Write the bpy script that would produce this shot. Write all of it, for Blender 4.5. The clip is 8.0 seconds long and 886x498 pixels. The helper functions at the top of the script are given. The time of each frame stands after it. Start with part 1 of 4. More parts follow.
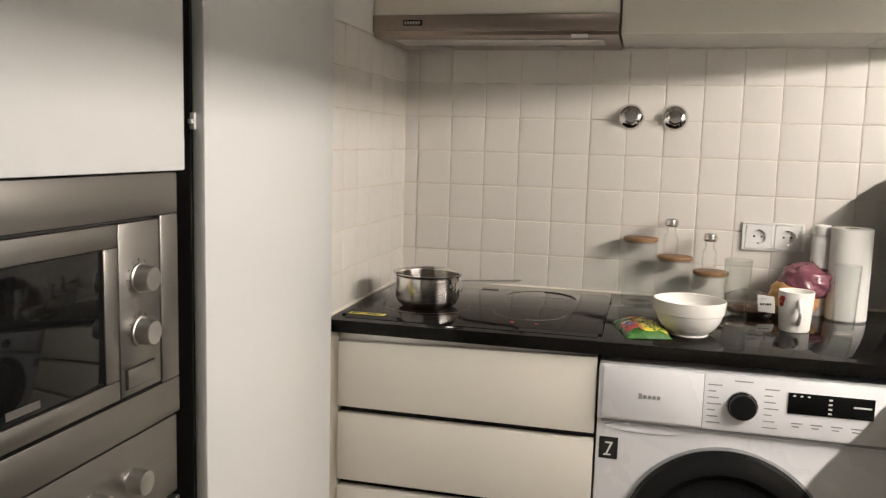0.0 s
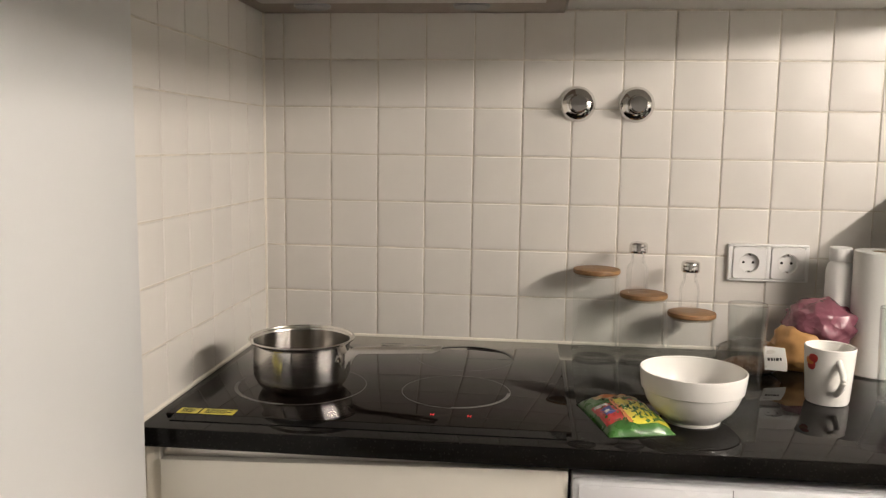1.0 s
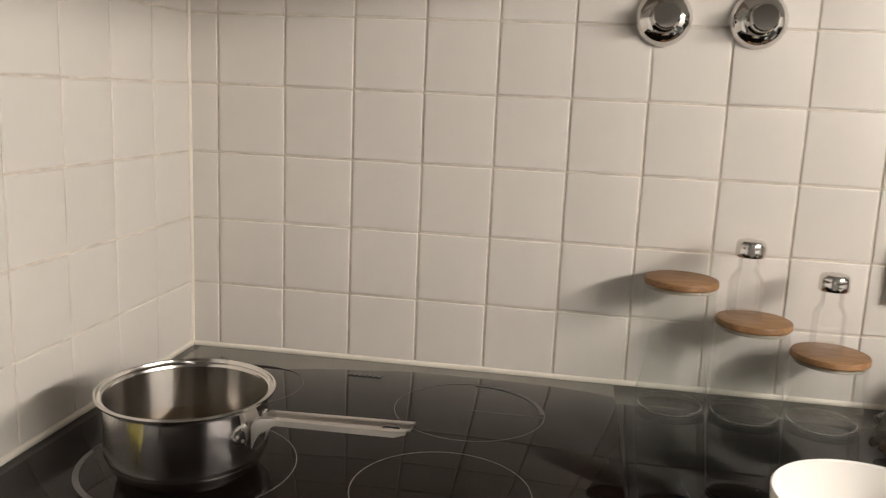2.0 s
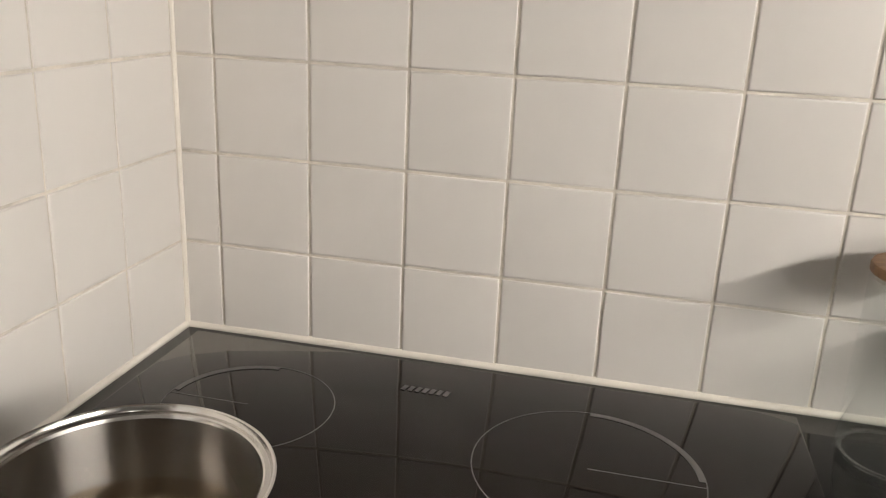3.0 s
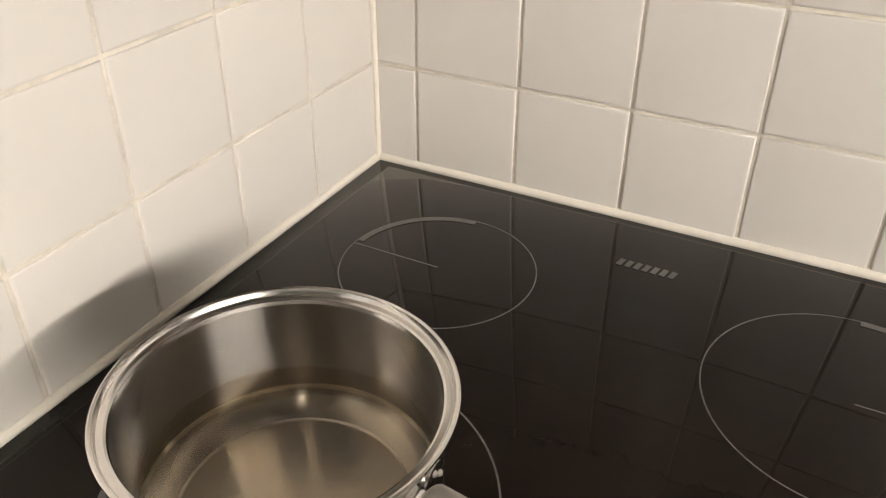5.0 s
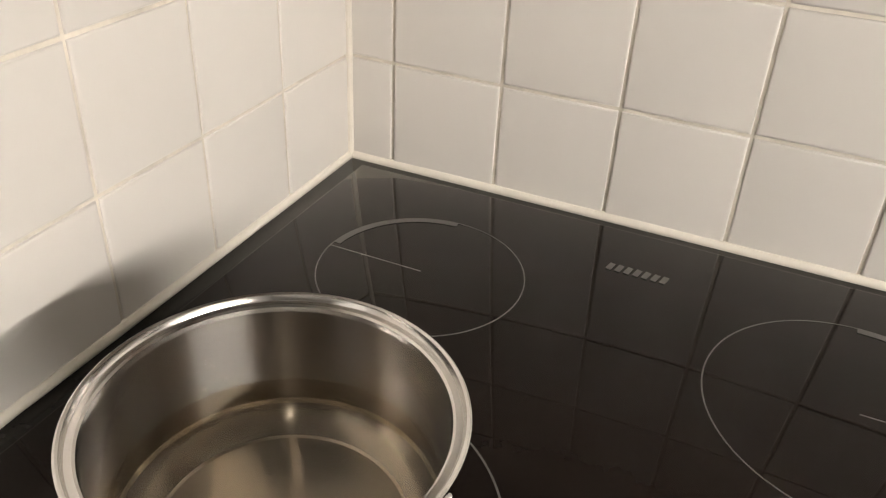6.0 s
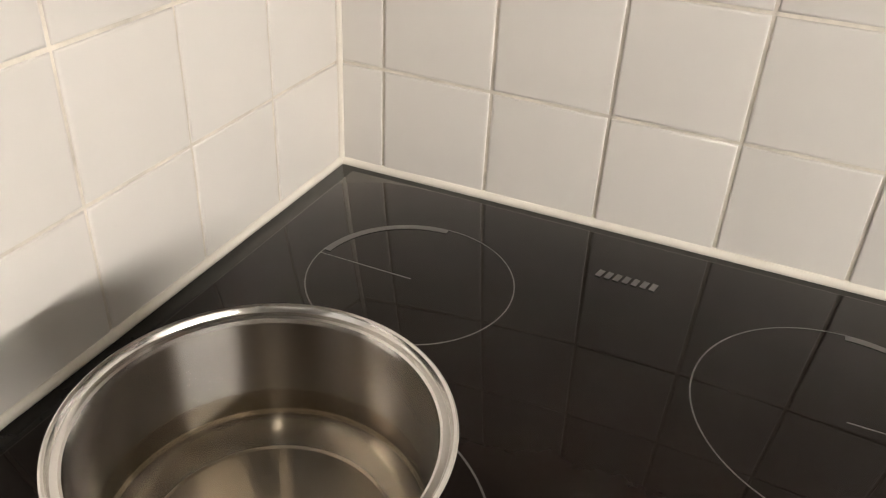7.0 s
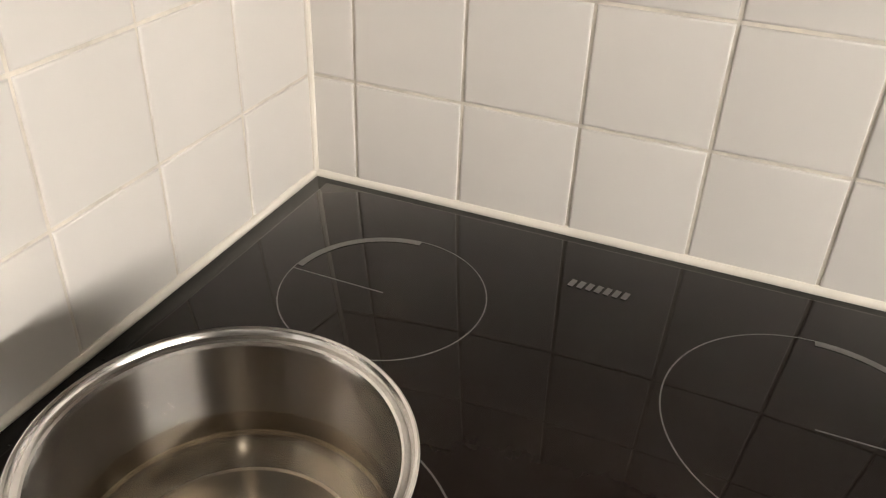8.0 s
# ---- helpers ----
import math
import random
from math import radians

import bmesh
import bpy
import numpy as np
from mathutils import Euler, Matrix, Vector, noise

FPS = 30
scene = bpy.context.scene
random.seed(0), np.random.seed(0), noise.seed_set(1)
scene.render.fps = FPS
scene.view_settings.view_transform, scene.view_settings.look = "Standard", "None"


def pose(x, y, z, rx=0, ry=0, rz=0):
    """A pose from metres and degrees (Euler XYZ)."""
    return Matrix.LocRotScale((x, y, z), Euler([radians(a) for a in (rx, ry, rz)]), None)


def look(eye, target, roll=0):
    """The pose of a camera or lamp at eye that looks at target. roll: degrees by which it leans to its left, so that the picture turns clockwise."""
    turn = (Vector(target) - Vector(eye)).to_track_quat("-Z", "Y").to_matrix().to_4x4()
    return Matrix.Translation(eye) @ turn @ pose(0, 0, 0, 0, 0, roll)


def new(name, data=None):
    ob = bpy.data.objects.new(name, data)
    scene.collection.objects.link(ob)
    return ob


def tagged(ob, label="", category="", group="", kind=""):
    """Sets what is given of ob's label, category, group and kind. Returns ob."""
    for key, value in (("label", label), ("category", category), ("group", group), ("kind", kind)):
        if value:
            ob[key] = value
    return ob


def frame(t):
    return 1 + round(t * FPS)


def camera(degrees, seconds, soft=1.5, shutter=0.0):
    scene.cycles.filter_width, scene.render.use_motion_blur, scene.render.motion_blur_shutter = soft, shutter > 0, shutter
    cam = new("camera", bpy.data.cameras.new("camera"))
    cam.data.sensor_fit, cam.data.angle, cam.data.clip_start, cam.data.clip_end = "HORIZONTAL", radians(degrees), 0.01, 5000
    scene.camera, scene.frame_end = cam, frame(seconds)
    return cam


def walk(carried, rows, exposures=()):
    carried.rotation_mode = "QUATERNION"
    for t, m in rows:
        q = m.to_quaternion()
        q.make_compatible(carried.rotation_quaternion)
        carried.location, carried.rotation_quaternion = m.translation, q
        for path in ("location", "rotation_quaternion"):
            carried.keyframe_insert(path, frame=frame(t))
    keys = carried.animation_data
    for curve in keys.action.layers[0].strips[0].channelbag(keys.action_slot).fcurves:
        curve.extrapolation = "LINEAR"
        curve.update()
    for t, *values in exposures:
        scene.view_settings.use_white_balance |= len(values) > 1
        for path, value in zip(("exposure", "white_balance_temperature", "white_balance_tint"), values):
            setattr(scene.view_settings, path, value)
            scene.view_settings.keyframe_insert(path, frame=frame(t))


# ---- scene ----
cam = camera(56.80, 8.0, soft=1.2, shutter=0.1)
PATH = [
    (0, look((0.7050, -2.3534, 1.3113), (0.4692, -1.3900, 1.1834), 1.62)),
    (0.1, look((0.6693, -2.2904, 1.3135), (0.4643, -1.3202, 1.1842), 1.43)),
    (0.3, look((0.6305, -2.1812, 1.3105), (0.4371, -1.2087, 1.1805), 0.93)),
    (0.5, look((0.5894, -2.0515, 1.3310), (0.4028, -1.0773, 1.2041), 0.92)),
    (0.7, look((0.5841, -1.9161, 1.3373), (0.4010, -0.9411, 1.2112), 0.95)),
    (0.9, look((0.5658, -1.7794, 1.3260), (0.4420, -0.7946, 1.2038), 1.23)),
    (1, look((0.5560, -1.7046, 1.3134), (0.4564, -0.7177, 1.1868), 0.83)),
    (1.1, look((0.5431, -1.6451, 1.3207), (0.4581, -0.6564, 1.1972), 1.42)),
    (1.3, look((0.5347, -1.5295, 1.3197), (0.4775, -0.5406, 1.1831), 1.86)),
    (1.6, look((0.5353, -1.3494, 1.2948), (0.4772, -0.3624, 1.1451), 1.79)),
    (1.8, look((0.5525, -1.2206, 1.2891), (0.4696, -0.2380, 1.1232), 1.90)),
    (2, look((0.5584, -1.1236, 1.2901), (0.4038, -0.1533, 1.1042), 2.46)),
    (2.2, look((0.5494, -1.0407, 1.2795), (0.3680, -0.0783, 1.0774), 2.65)),
    (3.3, look((0.4169, -0.7172, 1.2601), (0.1728, 0.1892, 0.9155), 3.16)),
    (3.5, look((0.4056, -0.7173, 1.2418), (0.1008, 0.1522, 0.8531), 2.10)),
    (3.7, look((0.4132, -0.7007, 1.2414), (0.0995, 0.1129, 0.7518), 2.28)),
    (4, look((0.4273, -0.6889, 1.2329), (0.0782, 0.1005, 0.7279), 1.02)),
    (4.5, look((0.4127, -0.6536, 1.2522), (0.0220, 0.0971, 0.7195), -0.21)),
    (4.7, look((0.4093, -0.6367, 1.2642), (0.0077, 0.1035, 0.7248), -0.39)),
    (5.8, look((0.3511, -0.6068, 1.2461), (0.0215, 0.1699, 0.7094), 2.87)),
    (6, look((0.3561, -0.6070, 1.2438), (0.0270, 0.1707, 0.7083), 2.92)),
    (6.5, look((0.3545, -0.6072, 1.2445), (0.0328, 0.1732, 0.7083), 3.15)),
    (7, look((0.3578, -0.6032, 1.2494), (0.0352, 0.1770, 0.7135), 3.07)),
    (7.5, look((0.3670, -0.5948, 1.2532), (0.0485, 0.1853, 0.7147), 2.59)),
    (8, look((0.3694, -0.5923, 1.2598), (0.0558, 0.1904, 0.7221), 2.26)),
]
walk(cam, PATH, exposures=[
    (0.0, 0.14, 6560, 10), (0.5, 0.15, 6620, 10), (1.0, 0.05, 6700, 11), (1.5, -0.08, 6900, 12), (2.0, 0.14, 6600, 11), (2.2, 0.32, 6400, 10), (3.3, 0.48, 6280, 10),
    (4.0, 0.86, 6500, 10), (4.7, 0.74, 6520, 10), (5.8, 0.64, 6440, 10), (8.0, 0.66, 6380, 10)])

# ---- light: dim night air outside the room, one tube lamp under the wall units on the east side ----
world = bpy.data.worlds.new("night")
world.use_nodes = True
world.node_tree.nodes["Background"].inputs["Color"].default_value = (1.0, 0.96, 0.9, 1)
world.node_tree.nodes["Background"].inputs["Strength"].default_value = 0.02
scene.world = world
TUBE_POWER = 450.0
TUBE_COLOR = (1.0, 0.925, 0.85)

# ---- main sizes ----
TOP = 0.9            # worktop height
DEPTH = 0.607        # worktop depth
THICK = 0.030        # worktop thickness
CAB_Z = 1.585        # underside of the wall units
EAST = 1.87          # east wall
EAST_FRONT = 1.25    # front of the east worktop
SOUTH = -3.1
CEIL = 2.45
TILE_X0, TILE_P = 0.0435, 0.1
TILE_Z0, TILE_PZ = TOP + 0.0981, 0.0975


# ---- materials ----
def nodes_of(name):
    m = bpy.data.materials.new(name)
    m.use_nodes = True
    nt = m.node_tree
    return m, nt, nt.nodes["Principled BSDF"]


def mat(name, color, rough=0.5, metal=0.0, var=0.06, scale=8.0, fine=120.0, bump=0.0, rough_var=0.08, spec=0.5, coat=0.0,
        stretch=(1, 1, 1), by_object=0.0, coords="Object"):
    """Principled surface with two scales of variation, fine relief and, if wanted, a shift from piece to piece."""
    m, nt, b = nodes_of(name)
    N, L = nt.nodes, nt.links
    co = N.new("ShaderNodeTexCoord")
    mp = N.new("ShaderNodeMapping")
    mp.inputs["Scale"].default_value = stretch
    L.new(co.outputs[coords], mp.inputs["Vector"])
    big = N.new("ShaderNodeTexNoise")
    big.inputs["Scale"].default_value = scale
    big.inputs["Detail"].default_value = 4
    small = N.new("ShaderNodeTexNoise")
    small.inputs["Scale"].default_value = fine
    small.inputs["Detail"].default_value = 3
    for n in (big, small):
        L.new(mp.outputs["Vector"], n.inputs["Vector"])
    mixn = N.new("ShaderNodeMath")
    mixn.operation = "MULTIPLY_ADD"
    mixn.inputs[1].default_value = 0.35
    L.new(small.outputs["Fac"], mixn.inputs[0])
    L.new(big.outputs["Fac"], mixn.inputs[2])
    last = mixn.outputs[0]
    if by_object:
        info = N.new("ShaderNodeObjectInfo")
        add = N.new("ShaderNodeMath")
        add.operation = "MULTIPLY_ADD"
        add.inputs[1].default_value = by_object
        L.new(info.outputs["Random"], add.inputs[0])
        L.new(last, add.inputs[2])
        last = add.outputs[0]
    ramp = N.new("ShaderNodeMapRange")
    ramp.inputs["From Min"].default_value = 0.15
    ramp.inputs["From Max"].default_value = 1.2 + by_object
    ramp.inputs["To Min"].default_value = 1 - var
    ramp.inputs["To Max"].default_value = 1 + var
    L.new(last, ramp.inputs["Value"])
    mul = N.new("ShaderNodeVectorMath")
    mul.operation = "SCALE"
    mul.inputs[0].default_value = color[:3]
    L.new(ramp.outputs["Result"], mul.inputs["Scale"])
    L.new(mul.outputs["Vector"], b.inputs["Base Color"])
    rr = N.new("ShaderNodeMapRange")
    rr.inputs["From Min"].default_value, rr.inputs["From Max"].default_value = 0.1, 0.9
    rr.inputs["To Min"].default_value = max(0.0, rough - rough_var)
    rr.inputs["To Max"].default_value = min(1.0, rough + rough_var)
    L.new(big.outputs["Fac"], rr.inputs["Value"])
    L.new(rr.outputs["Result"], b.inputs["Roughness"])
    b.inputs["Metallic"].default_value = metal
    b.inputs["Specular IOR Level"].default_value = spec
    b.inputs["Coat Weight"].default_value = coat
    if bump:
        bp = N.new("ShaderNodeBump")
        bp.inputs["Strength"].default_value = bump
        bp.inputs["Distance"].default_value = 0.001
        L.new(small.outputs["Fac"], bp.inputs["Height"])
        L.new(bp.outputs["Normal"], b.inputs["Normal"])
    return m


def granite(name):
    m = mat(name, (0.006, 0.0055, 0.005), 0.022, var=0.3, scale=14, fine=300, bump=0.004, rough_var=0.015, spec=0.13)
    nt, N, L = m.node_tree, m.node_tree.nodes, m.node_tree.links
    b = N["Principled BSDF"]
    co = N.new("ShaderNodeTexCoord")
    vo = N.new("ShaderNodeTexVoronoi")
    vo.inputs["Scale"].default_value = 420
    L.new(co.outputs["Object"], vo.inputs["Vector"])
    sep = N.new("ShaderNodeSeparateColor")
    L.new(vo.outputs["Color"], sep.inputs["Color"])
    ra = N.new("ShaderNodeMapRange")
    ra.inputs["From Min"].default_value, ra.inputs["From Max"].default_value = 0.9, 1.0
    ra.inputs["To Max"].default_value = 0.5
    L.new(sep.outputs[0], ra.inputs["Value"])
    mx = N.new("ShaderNodeMix")
    mx.data_type = "RGBA"
    old = b.inputs["Base Color"].links[0].from_socket
    L.new(ra.outputs["Result"], mx.inputs["Factor"])
    L.new(old, mx.inputs[6])
    mx.inputs[7].default_value = (0.030, 0.028, 0.026, 1)
    L.new(mx.outputs[2], b.inputs["Base Color"])
    return m


def thin_glass(name, tint=(0.955, 0.965, 0.96), gloss=1.0, ior=1.45, rough=0.015):
    """Clear walls that are thin against their width: light goes straight through, the gloss follows Fresnel."""
    m = bpy.data.materials.new(name)
    m.use_nodes = True
    N, L = m.node_tree.nodes, m.node_tree.links
    N.remove(N["Principled BSDF"])
    tr = N.new("ShaderNodeBsdfTransparent")
    tr.inputs["Color"].default_value = (*tint, 1)
    gl = N.new("ShaderNodeBsdfGlossy")
    gl.inputs["Roughness"].default_value = rough
    gl.inputs["Color"].default_value = (gloss, gloss, gloss, 1)
    lw = N.new("ShaderNodeLayerWeight")
    lw.inputs["Blend"].default_value = 0.5
    pw = N.new("ShaderNodeMath")
    pw.operation = "POWER"
    pw.inputs[1].default_value = 3.6
    L.new(lw.outputs["Facing"], pw.inputs[0])
    fr = N.new("ShaderNodeMapRange")
    fr.inputs["To Min"].default_value = ((ior - 1) / (ior + 1)) ** 2
    fr.inputs["To Max"].default_value = 0.75
    L.new(pw.outputs[0], fr.inputs["Value"])
    mx = N.new("ShaderNodeMixShader")
    L.new(fr.outputs["Result"], mx.inputs["Fac"])
    L.new(tr.outputs["BSDF"], mx.inputs[1])
    L.new(gl.outputs["BSDF"], mx.inputs[2])
    L.new(mx.outputs["Shader"], N["Material Output"].inputs["Surface"])
    return m


def glow(name, color, power):
    m, nt, b = nodes_of(name)
    b.inputs["Base Color"].default_value = (*color, 1)
    b.inputs["Emission Color"].default_value = (*color, 1)
    b.inputs["Emission Strength"].default_value = power
    return m


def wood_mat(name, dark, light):
    m, nt, b = nodes_of(name)
    N, L = nt.nodes, nt.links
    co = N.new("ShaderNodeTexCoord")
    mp = N.new("ShaderNodeMapping")
    mp.inputs["Scale"].default_value = (6, 60, 60)
    L.new(co.outputs["Object"], mp.inputs["Vector"])
    no = N.new("ShaderNodeTexNoise")
    no.inputs["Scale"].default_value, no.inputs["Detail"].default_value, no.inputs["Distortion"].default_value = 3.0, 6, 0.8
    L.new(mp.outputs["Vector"], no.inputs["Vector"])
    cr = N.new("ShaderNodeValToRGB")
    cr.color_ramp.elements[0].position, cr.color_ramp.elements[1].position = 0.3, 0.7
    cr.color_ramp.elements[0].color, cr.color_ramp.elements[1].color = (*dark, 1), (*light, 1)
    L.new(no.outputs["Fac"], cr.inputs["Fac"])
    L.new(cr.outputs["Color"], b.inputs["Base Color"])
    b.inputs["Roughness"].default_value = 0.5
    bp = N.new("ShaderNodeBump")
    bp.inputs["Strength"].default_value, bp.inputs["Distance"].default_value = 0.25, 0.0005
    L.new(no.outputs["Fac"], bp.inputs["Height"])
    L.new(bp.outputs["Normal"], b.inputs["Normal"])
    return m


TILE = mat("glazed_tile", (0.70, 0.667, 0.62), 0.34, var=0.05, scale=5, fine=40, bump=0.05, by_object=0.5, rough_var=0.06, spec=0.32)
GROUT = mat("grout", (0.66, 0.61, 0.53), 0.85, var=0.42, scale=26, fine=200, bump=0.3)
SEAL = mat("silicone_seal", (0.80, 0.75, 0.66), 0.45, var=0.10, scale=20, fine=160, bump=0.1)
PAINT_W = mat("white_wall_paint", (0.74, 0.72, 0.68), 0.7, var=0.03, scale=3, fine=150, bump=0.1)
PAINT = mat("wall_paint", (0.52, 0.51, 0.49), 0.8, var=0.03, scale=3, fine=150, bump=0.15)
FLOORM = mat("floor_tile", (0.40, 0.36, 0.31), 0.4, var=0.12, scale=2, fine=60, bump=0.05)
FRONT = mat("cream_lacquer", (0.80, 0.76, 0.675), 0.38, var=0.02, scale=2.5, fine=90, bump=0.02)
FRONT_W = mat("white_lacquer", (0.69, 0.69, 0.68), 0.32, var=0.025, scale=2.5, fine=90, bump=0.02)
CARC = mat("carcass_white", (0.60, 0.58, 0.54), 0.5, var=0.03, scale=3, fine=90)
# near-black: shade of gaps, holes and carcasses put into colour; also dark print
DARK = mat("gap_shade_and_print", (0.012, 0.011, 0.010), 0.7, var=0.2, scale=10, fine=100)
ALU = mat("brushed_aluminium", (0.62, 0.60, 0.57), 0.34, 1.0, var=0.03, scale=6, fine=220, bump=0.0)
STEEL_F = mat("brushed_steel_front", (0.29, 0.275, 0.26), 0.36, 1.0, var=0.03, scale=5, fine=150, bump=0.015, stretch=(1, 1, 30))
HOODM = mat("hood_steel", (0.36, 0.295, 0.255), 0.36, 1.0, var=0.06, scale=5, fine=150, bump=0.06, stretch=(1, 30, 30))
STEEL = mat("polished_steel", (0.84, 0.82, 0.80), 0.14, 1.0, var=0.0, scale=12, fine=260, bump=0.0, rough_var=0.0)
# brushed finish; the shade inside the pan is put into this darker steel colour
STEEL_IN = mat("brushed_steel_shaded_inside", (0.40, 0.378, 0.350), 0.25, 1.0, var=0.06, scale=14, fine=60, rough_var=0.02, stretch=(0.5, 0.5, 40))
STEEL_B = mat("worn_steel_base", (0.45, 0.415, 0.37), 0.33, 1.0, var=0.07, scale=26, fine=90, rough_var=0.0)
STEEL_H = mat("satin_steel_handle", (0.58, 0.555, 0.525), 0.30, 1.0, var=0.02, scale=6, fine=220, bump=0.02, stretch=(1, 14, 14), rough_var=0.02)
CHROME = mat("chrome", (0.72, 0.71, 0.69), 0.06, 1.0, var=0.03, scale=20, fine=200, rough_var=0.03)
GRANITE = granite("black_granite")
HOB = mat("black_hob_glass", (0.0060, 0.0041, 0.0033), 0.012, var=0.25, scale=6, fine=120, rough_var=0.006, spec=0.118)
HOB.node_tree.nodes["Principled BSDF"].inputs["Specular Tint"].default_value = (1.0, 0.82, 0.72, 1)
PRINT = mat("grey_print", (0.095, 0.090, 0.083), 0.45, var=0.15, scale=60, fine=400)
WHITE_P = mat("white_plastic", (0.78, 0.77, 0.75), 0.35, var=0.02, scale=6, fine=120)
WHITE_E = mat("white_enamel", (0.84, 0.84, 0.86), 0.28, var=0.02, scale=4, fine=120)
GREY_P = mat("grey_plastic", (0.30, 0.30, 0.31), 0.4, var=0.05, scale=8, fine=150)
BLACK_P = mat("black_plastic", (0.010, 0.010, 0.010), 0.22, spec=0.25, var=0.2, scale=10, fine=150)
BLACK_G = mat("black_glass", (0.006, 0.006, 0.006), 0.05, var=0.2, scale=6, fine=150, rough_var=0.02, spec=0.2)
CERAM = mat("white_ceramic", (0.80, 0.78, 0.74), 0.15, var=0.025, scale=14, fine=160, rough_var=0.05)
GLASS = thin_glass("clear_glass")


def thick_glass(name, clear):
    """Glass with a visible body: part of the light goes straight on, the rest is bent."""
    m = bpy.data.materials.new(name)
    m.use_nodes = True
    N, L = m.node_tree.nodes, m.node_tree.links
    N.remove(N["Principled BSDF"])
    tr = N.new("ShaderNodeBsdfTransparent")
    gl = N.new("ShaderNodeBsdfGlass")
    gl.inputs["IOR"].default_value, gl.inputs["Roughness"].default_value = 1.46, 0.01
    mx = N.new("ShaderNodeMixShader")
    mx.inputs["Fac"].default_value = 1 - clear
    L.new(tr.outputs["BSDF"], mx.inputs[1])
    L.new(gl.outputs["BSDF"], mx.inputs[2])
    L.new(mx.outputs["Shader"], N["Material Output"].inputs["Surface"])
    return m


GLASS_D = thick_glass("thick_clear_glass", 0.86)
GLASS_F = thick_glass("foot_glass", 0.85)
WATER = thin_glass("water_surface", (0.95, 0.92, 0.865), ior=1.33, rough=0.045)
RIM = mat("satin_rim_steel", (0.70, 0.68, 0.65), 0.17, 1.0, var=0.03, scale=12, fine=200, rough_var=0.03)
PALE = mat("pale_silicone", (0.40, 0.355, 0.29), 0.5, var=0.05, scale=20, fine=200)
WOOD = wood_mat("bamboo_lid_wood", (0.184, 0.090, 0.033), (0.313, 0.166, 0.066))
RED = mat("red_print", (0.50, 0.035, 0.03), 0.35, var=0.08, scale=30, fine=200)
ORANGE = mat("orange_print", (0.62, 0.20, 0.05), 0.35, var=0.1, scale=30, fine=200)
YELLOW = mat("yellow_print", (0.72, 0.62, 0.07), 0.35, var=0.1, scale=40, fine=200)
GREEN = mat("green_foil", (0.05, 0.15, 0.035), 0.28, var=0.2, scale=30, fine=200, bump=0.2)
NOODLE = mat("noodle_print", (0.50, 0.38, 0.16), 0.4, var=0.3, scale=90, fine=300)
BLUE = mat("blue_print", (0.10, 0.14, 0.40), 0.35, var=0.1, scale=40, fine=200)
PINK = mat("pink_film", (0.20, 0.070, 0.095), 0.15, var=0.35, scale=30, fine=45)
BREAD = mat("bread_crust", (0.50, 0.27, 0.10), 0.5, var=0.25, scale=25, fine=140, bump=0.3)
PAPER = mat("white_paper", (0.78, 0.77, 0.74), 0.9, var=0.03, scale=20, fine=300, bump=0.4)


def brushed_round(m, amount):
    """Brushing that runs round the upright axis draws the gloss out lengthwise."""
    N, L = m.node_tree.nodes, m.node_tree.links
    b = N["Principled BSDF"]
    b.inputs["Anisotropic"].default_value = amount
    b.inputs["Anisotropic Rotation"].default_value = 0.25
    t = N.new("ShaderNodeTangent")
    t.direction_type, t.axis = "RADIAL", "Z"
    L.new(t.outputs["Tangent"], b.inputs["Tangent"])


brushed_round(STEEL_IN, 1.0)
brushed_round(STEEL, 1.0)
RED_GLOW = glow("red_indicator", (1.0, 0.03, 0.04), 0.22)
SPOT = glow("spot_bulb", TUBE_COLOR, 200.0)
TUBE = glow("lamp_tube", TUBE_COLOR, TUBE_POWER)


# ---- mesh helpers ----
def bm_box(x0, y0, z0, x1, y1, z1, bevel=0.0, seg=2):
    bm = bmesh.new()
    bmesh.ops.create_cube(bm, size=1.0)
    for v in bm.verts:
        v.co = Vector(((x0 + x1) / 2 + v.co.x * (x1 - x0), (y0 + y1) / 2 + v.co.y * (y1 - y0), (z0 + z1) / 2 + v.co.z * (z1 - z0)))
    if bevel:
        bmesh.ops.bevel(bm, geom=bm.edges[:], offset=bevel, segments=seg, profile=0.5, affect="EDGES")
    return bm


def bm_lathe(profile, n=48, arc=360.0, start=0.0):
    """Turns (radius, height) pairs round the z axis."""
    bm = bmesh.new()
    rings = []
    full = abs(arc - 360.0) < 1e-6
    m = n if full else n + 1
    for r, z in profile:
        if r < 1e-6 and full:
            rings.append([bm.verts.new((0, 0, z))])
        else:
            rings.append([bm.verts.new((r * math.cos(radians(start + arc * k / n)), r * math.sin(radians(start + arc * k / n)), z)) for k in range(m)])
    for a, b in zip(rings, rings[1:]):
        for k in range(n):
            j = (k + 1) % m
            if len(a) == 1 and len(b) == 1:
                continue
            if len(a) == 1:
                bm.faces.new((a[0], b[j], b[k]))
            elif len(b) == 1:
                bm.faces.new((a[k], a[j], b[0]))
            else:
                bm.faces.new((a[k], a[j], b[j], b[k]))
    bmesh.ops.recalc_face_normals(bm, faces=bm.faces[:])
    return bm


